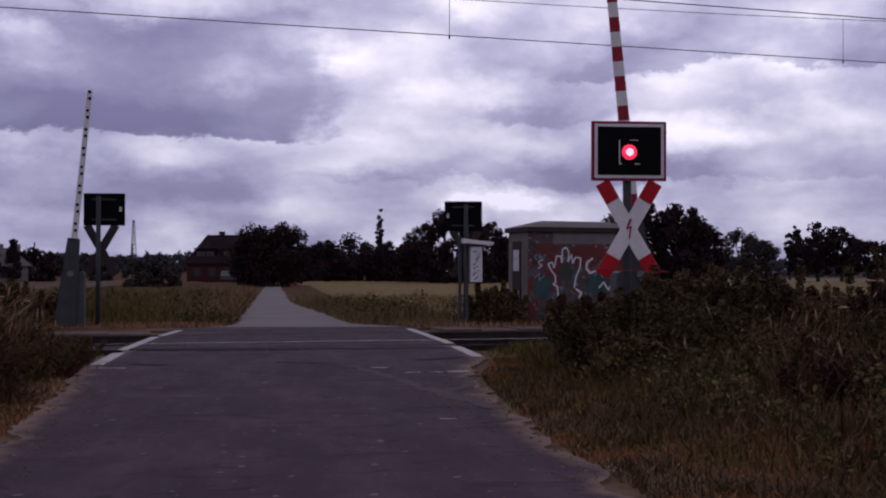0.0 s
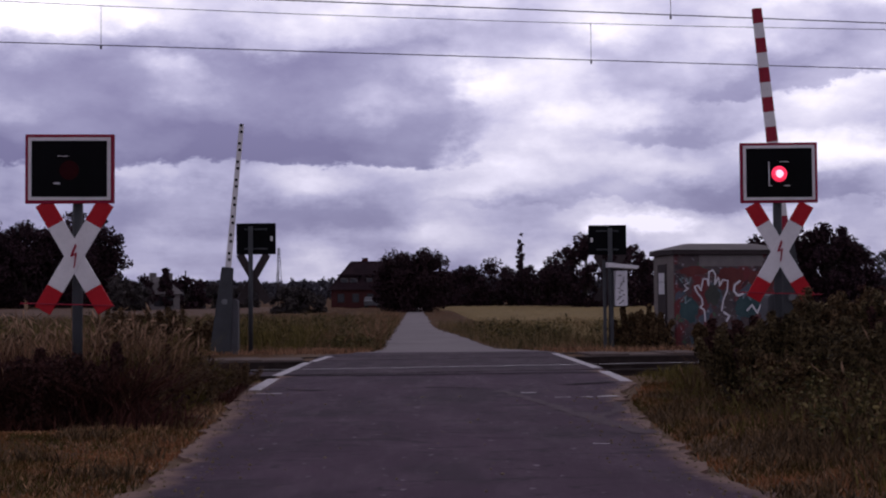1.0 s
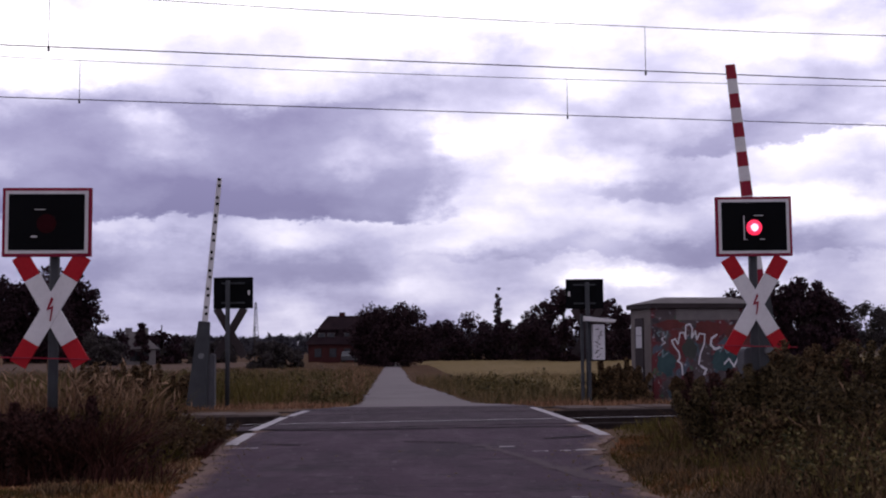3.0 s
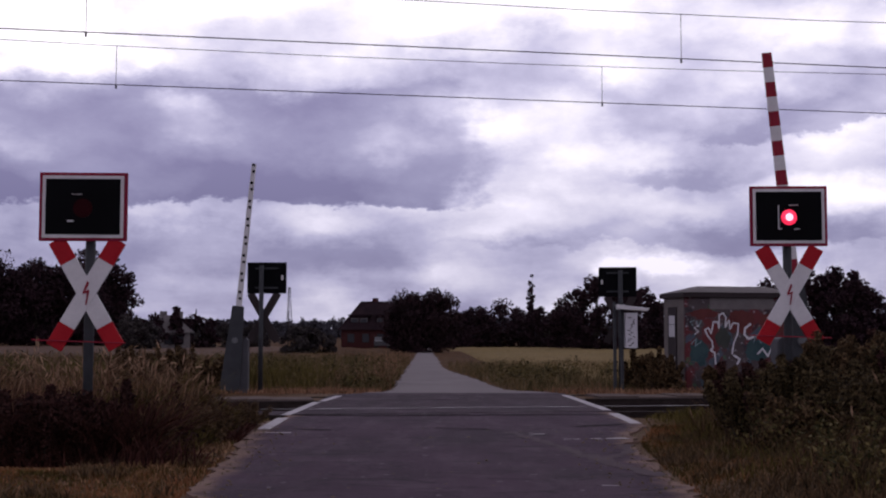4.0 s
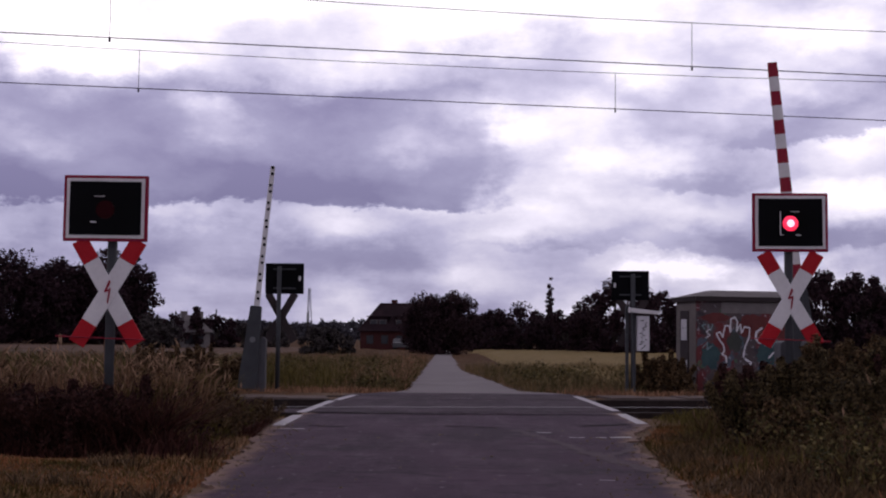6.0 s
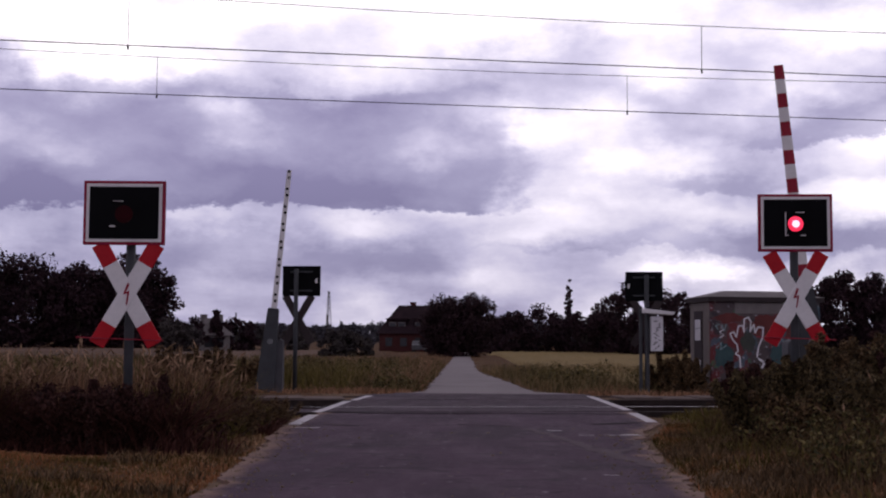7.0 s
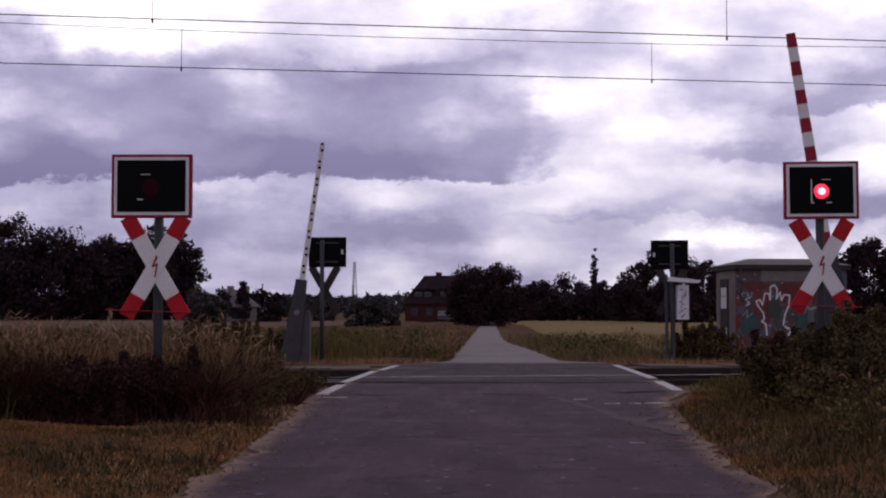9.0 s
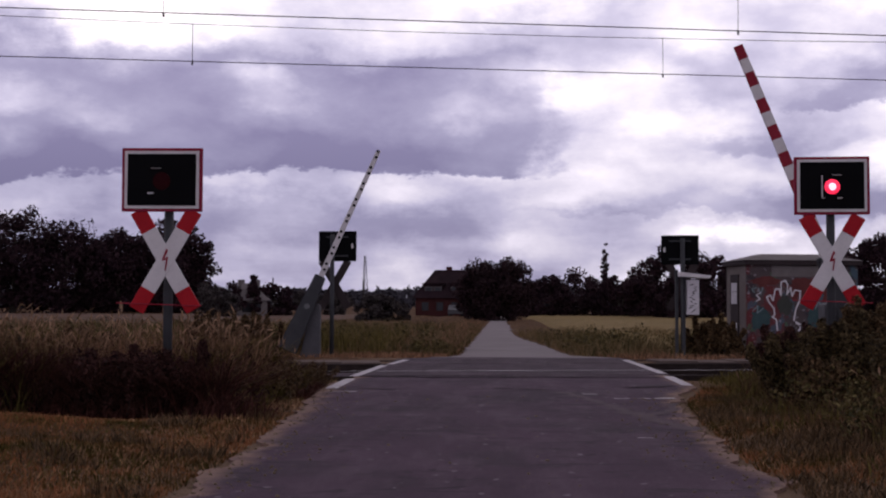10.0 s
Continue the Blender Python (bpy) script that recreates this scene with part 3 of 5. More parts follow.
for a, b, w in (((-1.95, 15.62, 0.005), (-1.95, 17.8, 0.005), 0.17), ((-1.98, 18.43, 0.005), (-1.84, 22.1, 0.005), 0.16),
                ((-1.77, 22.4, 0.005), (-1.60, 24.4, 0.005), 0.15), ((2.87, 16.68, 0.005), (2.90, 18.95, 0.005), 0.17),
                ((2.93, 19.75, 0.005), (2.88, 22.3, 0.005), 0.16), ((2.88, 22.3, 0.005), (2.82, 24.85, 0.005), 0.15)):
    dash(a, b, w)
for a, b, w in (((1.62, 14.15, 0.005), (1.80, 14.17, 0.005), 0.09), ((1.92, 14.2, 0.005), (2.06, 14.18, 0.005), 0.10), ((2.10, 14.22, 0.005), (2.36, 14.27, 0.005), 0.19),
                ((-1.9, 15.05, 0.005), (-1.55, 15.07, 0.005), 0.09), ((1.30, 14.85, 0.005), (1.48, 14.87, 0.005), 0.09), ((1.42, 9.72, 0.005), (1.55, 9.70, 0.005), 0.05)):
    dash(a, b, w, 1.3)


def seam(name, pts, width, mat, label, seed):
    """A flat, ragged strip on the road surface along the points: a crack or a smear of lighter repair."""
    pts = [Vector((x, y, 0.004 + 0.0012 * (seed % 10))) for x, y in pts]
    v, f, n = [], [], 0
    for a, b in zip(pts, pts[1:]):
        k = max(3, int((b - a).length / 0.07))
        for i in range(k):
            p = a.lerp(b, i / k)
            p = p + Vector((0.05 * noise.noise((p.x * 4, p.y * 4, seed)), 0.09 * noise.noise((p.x * 3, p.y * 3, seed + 9)), 0))
            w = width * (0.25 + 0.75 * abs(noise.noise((p.x * 7, p.y * 7, seed + 3))) * 1.8)
            d = (b - a).normalized().cross(Vector((0, 0, 1)))
            v += [tuple(p + d * w / 2), tuple(p - d * w / 2)]
            n += 1
    for i in range(n - 1):
        f.append((2 * i, 2 * i + 1, 2 * i + 3, 2 * i + 2))
    return mesh_of(name, v, f, mat, road, label)


for k, (pts, w) in enumerate(((((-1.55, 15.62), (-0.94, 15.46)), 0.22), (((0.15, 15.83), (0.55, 15.72), (0.95, 15.67)), 0.18), (((1.95, 16.05), (2.3, 16.3), (2.7, 16.6)), 0.24),
                              (((-1.9, 18.40), (-0.4, 18.34), (1.2, 18.50), (2.8, 18.60)), 0.30), (((-1.2, 9.2), (-0.8, 9.35), (-0.35, 9.3)), 0.02),
                              (((-0.2, 10.4), (0.3, 10.55), (0.8, 10.45)), 0.03), (((-0.9, 12.6), (-0.3, 12.5)), 0.05))):
    seam("crack", pts, w, TAR, "dark open crack in the asphalt", 20.0 + k)
for k, (pts, w) in enumerate(((((1.05, 15.2), (1.35, 13.9), (1.62, 12.3), (1.80, 10.9)), 0.20), (((1.62, 12.3), (1.85, 11.2), (2.02, 10.3)), 0.26), (((1.70, 11.6), (2.1, 12.6), (2.2, 13.6)), 0.24))):
    seam("worn_streak", pts, w, WORN, "paler worn streak in the asphalt", 60.0 + k)


def along(q, s, z):
    p = E * s + N * q
    return (float(p[0]), float(p[1]), z)


def track(q):
    t = thing("railway_track", Matrix(), "rusty steel rails on shade-darkened ballast with bright running heads", "railway track", "railway tracks")
    tagged(t, kind="structure")
    for g in (-G, G):
        bm = bmesh.new()
        for w, z0, z1 in ((0.14, -0.165, -0.145), (0.018, -0.145, -0.035), (0.07, -0.035, -0.004)):
            pts = [along(q + g + dw, s, z) for s in (-90, 90) for dw in (-w / 2, w / 2) for z in (z0, z1)]
            vs = [bm.verts.new(p) for p in pts]
            for f in ((0, 1, 3, 2), (4, 6, 7, 5), (0, 4, 5, 1), (2, 3, 7, 6), (1, 5, 7, 3), (0, 2, 6, 4)):
                bm.faces.new([vs[i] for i in f])
        bmesh.ops.recalc_face_normals(bm, faces=bm.faces)
        rail = part("rail", bm, RAIL, t)
        v = [along(q + g + d, s, -0.0005) for s in (-90, 90) for d in (-0.026, 0.026)]
        mesh_of("rail_head", v, [(0, 1, 3, 2)], SHINE if g > 0 and q == QA else RAIL, rail, "bright worn running surface")
    proto = None
    for i in range(-36, 40):
        s = i * 0.63
        p = along(q, s, -0.29)
        if proto is None:
            bm = bmesh.new()
            box(bm, (0, 0, 0), (0.26, 2.4, 0.14), bevel=0.02)
            proto = part("sleeper", bm, SLEEPER, t)
            o = proto
        else:
            o = new("sleeper", proto.data)
            o.parent = t
        o.matrix_basis = Matrix.Translation(p) @ Matrix.Rotation(SKEW, 4, "Z")
    return t


track(QA)
track(QB)
sv = np.random.RandomState(5)
ss, qq = np.meshgrid(np.arange(-30, 32, 0.09), np.arange(QA - 1.7, QB - 0.3, 0.09))
zz = -0.33 + 0.05 * sv.rand(*ss.shape) - 0.12 * np.clip((np.abs(qq - (QA + QB) / 2) - 3.3) / 0.6, 0, 1)
vx = np.stack([ss * E[0] + qq * N[0] + 0.03 * sv.randn(*ss.shape), ss * E[1] + qq * N[1] + 0.03 * sv.randn(*ss.shape), zz], -1).reshape(-1, 3)
nr, nk = ss.shape
ii = (np.arange(nr - 1)[:, None] * nk + np.arange(nk - 1)).ravel()
tagged(mesh_of("ballast", vx, np.stack([ii, ii + 1, ii + 1 + nk, ii + nk], 1), SHADEBALLAST), "crushed stone ballast under the tracks, pit shade in its colour", "ballast", kind="stuff")


# crossing slabs of the near track that run on past the road's edge
for s0 in (1.02, 0.13):
    bm = bmesh.new()
    box(bm, (0, 0, 0), (0.88, 1.30, 0.22), bevel=0.012)
    slab = part("crossing_panel", bm, ASPHALT, road)
    slab.matrix_basis = Matrix.Translation(along(QA, s0, -0.135)) @ Matrix.Rotation(SKEW, 4, "Z")


def gauge_slabs():
    """Concrete slabs between the far rails, running on beside the road."""
    t = thing("track_slabs", Matrix(), "weathered concrete slabs between the far rails", "track slabs")
    tagged(t, kind="structure")
    proto = None
    for i in range(-20, 24):
        x, y, z = along(QB + 0.15, i * 0.78, -0.055)
        if road_left(y) - 0.5 < x < road_right(y) + 0.5:
            continue
        if proto is None:
            bm = bmesh.new()
            box(bm, (0, 0, 0), (0.765, 1.0, 0.14), bevel=0.012)
            o = proto = part("slab", bm, TROUGH, t)
        else:
            o = new("slab", proto.data)
            o.parent = t
        o.matrix_basis = Matrix.Translation((x, y, z + 0.012 * math.sin(i * 2.7))) @ Matrix.Rotation(SKEW + 0.012 * math.sin(i * 1.9), 4, "Z")


gauge_slabs()


# ---- overhead wires ----
def wire(bm, pts, r):
    """One round wire through the points."""
    rings = [[bm.verts.new(Vector(p) + Vector((r * math.cos(k) * N[0], r * math.cos(k) * N[1], r * math.sin(k)))) for k in np.arange(6) * math.pi / 3] for p in pts]
    for u, w in zip(rings, rings[1:]):
        for i in range(6):
            bm.faces.new((u[i], u[(i + 1) % 6], w[(i + 1) % 6], w[i]))


def catenary(q, low, centre, bend, droppers):
    c = thing("overhead_wire", Matrix(), "thin dark overhead contact wire hung from a messenger wire", "overhead wire", "overhead wires")
    top = lambda s: 5.77 + low + bend * (s - centre) ** 2
    bm = bmesh.new()
    wire(bm, [along(q, s, 5.77) for s in range(-70, 71, 10)], 0.0095)
    part("contact_wire", bm, WIRE, c)
    bm = bmesh.new()
    wire(bm, [along(q, s, top(s)) for s in range(-34, 47, 4)], 0.0068)
    part("messenger_wire", bm, WIRE, c)
    for s in droppers:
        bm = bmesh.new()
        rod(bm, along(q, s, 5.70), along(q, s, top(s) + 0.02), 0.006, seg=5)
        rod(bm, along(q, s, 5.70), along(q, s, 5.76), 0.018, seg=6)
        part("dropper", bm, WIRE, c)


catenary(QA, 0.74, 6.0, 0.0014, (-11.2, -1.88, 7.68, 17.0))
catenary(QB, 0.70, 3.0, 0.0010, (-10.7, -1.72, 7.6, 16.6))


# ---- signals ----
def arm_outline(a0, a1, w, lean):
    c, s = math.cos(lean), math.sin(lean)
    return [(s * a + c * d, c * a - s * d) for a, d in ((a0, -w), (a1, -w), (a1, w), (a0, w))]


def warning_sign(m, back, label, post_x, cross_x=0.0, sticker=0.0, full_hood=True, lift=0.0, group="crossing signals"):
    """A light panel over a cross on a post; x across, z up from the ground, the front looking to -y."""
    t = thing("crossing_signal", m, label, "crossing signal", group)
    bm = bmesh.new()
    rod(bm, (post_x, -0.10 if back else 0.09, -0.3), (post_x, -0.10 if back else 0.09, 2.68), 0.05, seg=16)
    part("post", bm, DARKSTEEL, t, "grey round steel post", True)
    bm = bmesh.new()
    box(bm, (0, 0, 2.415 + lift), (0.85, 0.05, 0.672), bevel=0.006)
    panel = part("panel", bm, BLACK if back else BORDER, t, "matt black light panel")
    if not back:
        bm = bmesh.new()
        box(bm, (0, -0.027, 2.415 + lift), (0.788, 0.008, 0.610))
        part("white_border", bm, WHITE, panel, "white reflective border")
        bm = bmesh.new()
        box(bm, (0, -0.033, 2.415 + lift), (0.722, 0.008, 0.545))
        part("face", bm, BLACK, panel, "matt black face")
        edges = ((-0.115, 2.40, 0.009, 0.27), (-0.10, 2.268, 0.03, 0.008), (0.05, 2.535, 0.10, 0.006), (0.085, 2.268, 0.055, 0.010)) if full_hood else ((-0.115, 2.272, 0.055, 0.014), (-0.06, 2.535, 0.10, 0.004))
        for x, z, w, h in edges:
            bm = bmesh.new()
            box(bm, (x, -0.045, z + lift), (w, 0.03, h))
            part("lamp_hood", bm, WHITE, panel, "thin bright edge of the lamp hood")
        bm = bmesh.new()
        rod(bm, (0, -0.034, 2.40 + lift), (0, -0.041, 2.40 + lift), 0.093, seg=28)
        part("lens", bm, LENSOFF, panel, "dark red unlit lens")
    else:
        for z in (2.20, 2.62):
            bm = bmesh.new()
            box(bm, (0, -0.045, z), (0.50, 0.03, 0.035), bevel=0.004)
            part("mounting_rail", bm, DARKSTEEL, panel, "grey mounting rail")
        bm = bmesh.new()
        box(bm, (0.34, -0.03, 2.42), (0.045, 0.006, 0.10))
        bmesh.ops.translate(bm, vec=(sticker, 0, 0), verts=bm.verts)
        part("sticker", bm, WHITE, panel, "small white sticker")
    front = -0.02
    for lean in (radians(30), radians(-30)):
        y0 = front + (0.0 if lean > 0 else 0.006)
        holder = None
        for name, a0, a1, mat in (("cross_arm", -0.36, 0.36, WHITE), ("arm_tip", 0.36, 0.605, RED), ("arm_tip", -0.605, -0.36, RED)):
            bm = bmesh.new()
            prism(bm, [(x + cross_x, z + 1.565) for x, z in arm_outline(a0, a1, 0.084, lean)], y0, y0 + 0.025)
            bmesh.ops.bevel(bm, geom=list(bm.edges), offset=0.004, segments=1, affect="EDGES")
            o = part(name, bm, FASCIA if back else mat, holder or t, "" if name == "cross_arm" else "red arm tip" if not back else "")
            holder = holder or o
    if not back:
        bm = bmesh.new()
        prism(bm, [(0.012, 1.69), (-0.032, 1.575), (-0.012, 1.575), (0.028, 1.665)], front - 0.008, front - 0.002)
        prism(bm, [(-0.032, 1.575), (0.028, 1.60), (0.030, 1.582), (-0.030, 1.560)], front - 0.0095, front - 0.003)
        prism(bm, [(0.030, 1.60), (0.014, 1.60), (-0.005, 1.455), (0.008, 1.455)], front - 0.0085, front - 0.0025)
        bmesh.ops.translate(bm, vec=(cross_x, 0, 0), verts=bm.verts)
        part("lightning_mark", bm, FADERED, t, "red lightning bolt mark")
        bm = bmesh.new()
        rod(bm, (-0.46, -0.05, 1.115), (0.44, -0.05, 1.085), 0.006, seg=6)
        part("tie_bar", bm, FADERED, t, "thin red tie bar")
    return t


sign_l = warning_sign(pose(-3.298, 12.2, 0.0, 0, 0, 1.5), False, "black light panel over a red and white cross in tall grass", 0.055, 0.045, full_hood=False)
sign_r = warning_sign(pose(4.11, 13.82, 0.06, 0, 0, -4), False, "black light panel over a red and white cross beside shrubs", 0.0, lift=0.028)
warning_sign(pose(-3.36, 27.05, 0.0, 0, 0, -4), True, "back of a black light panel and grey cross on a post", -0.10, -0.06)
warning_sign(pose(4.42, 28.2, -0.02, 0, 0, -8), True, "back of a black light panel and cross beside a control box", 0.06, 0.05, -0.69)


def lamp_dome(parent):
    """A domed red lens; pushed out through its black face it shows lit, drawn in it is dark."""
    bm = bmesh.new()
    bmesh.ops.create_uvsphere(bm, u_segments=28, v_segments=14, radius=0.088)
    bmesh.ops.scale(bm, vec=(1, 0.33, 1), verts=bm.verts)
    o = part("lit_lens", bm, GLOW, parent, "glowing red lamp lens", True)
    bm = bmesh.new()
    bmesh.ops.create_uvsphere(bm, u_segments=20, v_segments=10, radius=0.045)
    bmesh.ops.scale(bm, vec=(1, 0.25, 1), verts=bm.verts)
    core = part("lamp_core", bm, CORE, o, "white-hot lamp core", True)
    return o, core


(lens_l, core_l), (lens_r, core_r) = lamp_dome(sign_l), lamp_dome(sign_r)


# ---- barriers ----
def barrier(m, label, flip, back):
    """A boom in its hinged sleeve beside a tapered drive post; the boom turns about y at its pivot, 1.1 m up."""
    t = thing("crossing_barrier", m, label, "barrier", "crossing barriers")
    bm = bmesh.new()
    prism(bm, [(-0.20 * flip, -0.15), (0.26 * flip, -0.15), (0.26 * flip, 1.12), (0.18 * flip, 1.16), (0.05 * flip, 1.0)], 0.10, 0.42)
    bmesh.ops.bevel(bm, geom=list(bm.edges), offset=0.015, segments=2, affect="EDGES")
    part("drive_post", bm, POSTGREY, t, "grey tapered drive housing")
    bm = bmesh.new()
    prism(bm, [(-0.21, -1.05), (0.21, -1.05), (0.11, 0.72), (-0.13, 0.72)], -0.06, 0.06)
    bmesh.ops.bevel(bm, geom=list(bm.edges), offset=0.012, segments=2, affect="EDGES")
    arm = part("boom_arm", bm, DARKSTEEL, t, "dark grey tapered boom sleeve with counterweight")
    stripes = 16
    z0, z1 = 0.66, 3.75 if back else 3.68
    for i in range(stripes):
        a, b = z0 + (z1 - z0) * i / stripes, z0 + (z1 - z0) * (i + 1) / stripes
        wa, wb = 0.064 - 0.014 * i / stripes, 0.062 - 0.016 * (i + 1) / stripes
        if not back:
            wa, wb = wa + 0.012, wb + 0.012
        bm = bmesh.new()
        prism(bm, [(-wa, a), (wa, a), (wb, b), (-wb, b)], -0.02, 0.02)
        part("boom_stripe", bm, FADERED if i % 2 and not back else WHITE, arm)
        if back:
            for k in (0.15, 0.85) if i % 2 else ():
                bm = bmesh.new()
                z = a + (b - a) * k
                dx = 0.010 if k < 0.5 else -0.006
                rod(bm, (dx, -0.020, z), (dx, -0.026, z), 0.033, seg=12)
                part("reflector", bm, BLACK, arm, "round black reflector")
    bm = bmesh.new()
    rod(bm, (0, -0.10, 0), (0, 0.12, 0), 0.06, seg=16)
    part("hinge", bm, STEEL, arm, "steel hinge pin")
    return t, arm


barrier_l, arm_l = barrier(pose(-3.92, 26.3, -0.03, 0, 0, 2), "half barrier with a white dotted boom, starting to lower", 1, True)
barrier_r, arm_r = barrier(pose(4.765, 15.6, 0.0, 0, 0, 2), "half barrier with a red and white striped boom, starting to lower", -1, False)


# ---- control box and hut ----
def control_box(m):
    t = thing("control_cabinet", m, "slim pale control box with a small roof on two posts", "control box")
    for x in (-0.07, 0.09):
        bm = bmesh.new()
        box(bm, (x, 0, 0.85), (0.065, 0.065, 2.0), bevel=0.006)
        part("post", bm, DARKSTEEL, t)
    bm = bmesh.new()
    box(bm, (0.28, -0.05, 1.23), (0.26, 0.20, 0.78), bevel=0.01)
    body = part("box_body", bm, SPRAY, t, "pale box with scribbled tags")
    rs = random.Random(3)
    for i in range(14):
        bm = bmesh.new()
        x, z = 0.21 + 0.14 * rs.random(), 0.90 + 0.047 * i
        box(bm, (x, -0.152, z), (0.03 + 0.06 * rs.random(), 0.003, 0.02), Matrix.Rotation(rs.uniform(-1, 1), 4, "Y"))
        part("scribble", bm, FASCIA, body, "dark spray mark")
    bm = bmesh.new()
    prism(bm, [(-0.05, 1.70), (0.62, 1.66), (0.66, 1.72), (-0.05, 1.80)], -0.25, 0.2)
    part("cover", bm, WHITE, t, "light grey sloping cover")
    return t


control_box(pose(4.34, 27.7, 0.07, 0, 0, 4))


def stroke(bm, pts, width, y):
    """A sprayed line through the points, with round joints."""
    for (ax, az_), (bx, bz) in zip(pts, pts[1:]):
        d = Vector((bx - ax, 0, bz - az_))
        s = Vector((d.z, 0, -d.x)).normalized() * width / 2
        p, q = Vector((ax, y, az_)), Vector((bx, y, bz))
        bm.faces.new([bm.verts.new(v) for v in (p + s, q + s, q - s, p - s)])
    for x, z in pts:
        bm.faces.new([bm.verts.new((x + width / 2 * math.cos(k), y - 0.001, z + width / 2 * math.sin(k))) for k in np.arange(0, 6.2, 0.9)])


def hut(m):
    W, D, H = 2.66, 1.38, 2.06
    t = thing("relay_hut", m, "small rendered trackside hut covered in graffiti", "hut")
    for name, c, size, mat, lab in (("wall", (W / 2, 0.06, H / 2 - 0.2), (W, 0.12, H + 0.4), TAGGED, "front wall under red, blue and black graffiti"),
                                    ("wall", (W / 2, D - 0.06, H / 2 - 0.2), (W, 0.12, H + 0.4), RENDERWALL, ""),
                                    ("wall", (0.06, D / 2, H / 2 - 0.2), (0.12, D - 0.24, H + 0.4), RENDERWALL, "grey rendered side wall"),
                                    ("wall", (W - 0.06, D / 2, H / 2 - 0.2), (0.12, D - 0.24, H + 0.4), RENDERWALL, "")):
        bm = bmesh.new()
        box(bm, c, size, bevel=0.008)
        part(name, bm, mat, t, lab)
    bm = bmesh.new()
    box(bm, (W / 2, D / 2, H + 0.05), (W + 0.16, D + 0.16, 0.11), bevel=0.01)
    part("fascia", bm, FASCIA, t, "dark brown roof edge")
    bm = bmesh.new()
    o = 0.1
    base = [bm.verts.new(p) for p in ((-o, -o, H + 0.105), (W + o, -o, H + 0.105), (W + o, D + o, H + 0.105), (-o, D + o, H + 0.105))]
    top = [bm.verts.new(p) for p in ((0.55, 0.55, H + 0.27), (W - 0.5, 0.55, H + 0.27), (W - 0.5, D - 0.45, H + 0.27), (0.55, D - 0.45, H + 0.27))]
    bm.faces.new(top)
    bm.faces.new(base[::-1])
    for i in range(4):
        bm.faces.new((base[i], base[(i + 1) % 4], top[(i + 1) % 4], top[i]))
    part("roof", bm, ROOFTIN, t, "low hipped grey felt roof")
    bm = bmesh.new()
    box(bm, (-0.012, 0.80, 0.92), (0.03, 0.52, 1.86), bevel=0.006)
    door = part("door", bm, FASCIA, t, "dark door with pasted stickers")
    for z, h in ((1.55, 0.20), (1.30, 0.28), (0.62, 0.18)):
        bm = bmesh.new()
        box(bm, (-0.030, 0.80, z), (0.004, 0.36, h))
        part("sticker", bm, SPRAY, door, "pale weathered sticker")
    bm = bmesh.new()
    box(bm, (1.35, -0.004, 1.92), (1.55, 0.006, 0.26))
    part("painted_band", bm, PALEBAND, t, "pale overpainted band under the eave")
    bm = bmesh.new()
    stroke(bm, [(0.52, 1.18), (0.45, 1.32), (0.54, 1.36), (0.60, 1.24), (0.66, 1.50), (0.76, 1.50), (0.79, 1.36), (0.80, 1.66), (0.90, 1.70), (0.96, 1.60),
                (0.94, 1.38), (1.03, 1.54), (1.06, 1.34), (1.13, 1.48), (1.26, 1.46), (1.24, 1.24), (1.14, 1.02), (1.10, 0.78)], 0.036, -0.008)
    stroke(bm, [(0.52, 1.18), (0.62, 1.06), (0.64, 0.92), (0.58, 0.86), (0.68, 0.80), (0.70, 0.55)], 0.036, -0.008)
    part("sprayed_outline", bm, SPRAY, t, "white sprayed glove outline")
    for k, (u, z, w, h, mat, lab) in enumerate(((0.45, 1.68, 0.42, 0.13, SPRAYRED, "dull red spray field"), (1.32, 1.50, 0.40, 0.32, SPRAYRED, "dull red spray field"), (2.1, 1.45, 0.40, 0.30, SPRAYRED, "dull red spray field"),
                                                (0.30, 0.80, 0.26, 0.34, SPRAYTEAL, "dark teal spray field"), (0.88, 1.12, 0.22, 0.26, SPRAYDARK, "dark spray filling of the glove"), (1.75, 0.85, 0.40, 0.30, SPRAYTEAL, "dark teal spray field"))):
        bm = bmesh.new()
        ring = [(u + w * math.cos(a) * (0.85 + 0.5 * noise.noise((math.cos(a) * 2, math.sin(a) * 2, k))), z + h * math.sin(a) * (0.85 + 0.5 * noise.noise((math.cos(a) * 2, math.sin(a) * 2, k + 40)))) for a in np.arange(0, 6.28, 0.22)]
        bm.faces.new([bm.verts.new((x, -0.004, zz_)) for x, zz_ in ring])
        part("sprayed_field", bm, mat, t, lab)
    for pts in ([(0.16, 1.42), (0.10, 1.50), (0.20, 1.53)], [(0.26, 1.52), (0.31, 1.38), (0.36, 1.53)], [(0.12, 1.0), (0.24, 1.12), (0.22, 0.95), (0.36, 1.05)], [(1.62, 1.05), (1.70, 1.22), (1.80, 1.02), (1.92, 1.18)]):
        bm = bmesh.new()
        stroke(bm, pts, 0.024, -0.008)
        part("sprayed_scrawl", bm, SPRAYPALE, t, "faint teal sprayed scrawl")
    for pts, w in (([(1.55, 1.45), (1.42, 1.36), (1.40, 1.22), (1.5, 1.12), (1.62, 1.16)], 0.05), ([(1.15, 0.74), (1.28, 0.66), (1.22, 0.55)], 0.05),
                   ([(0.30, 1.42), (0.20, 1.36), (0.30, 1.28), (0.20, 1.22)], 0.022), ([(1.72, 0.78), (1.84, 0.90), (1.96, 0.72), (2.06, 0.92)], 0.04)):
        bm = bmesh.new()
        stroke(bm, pts, w, -0.008)
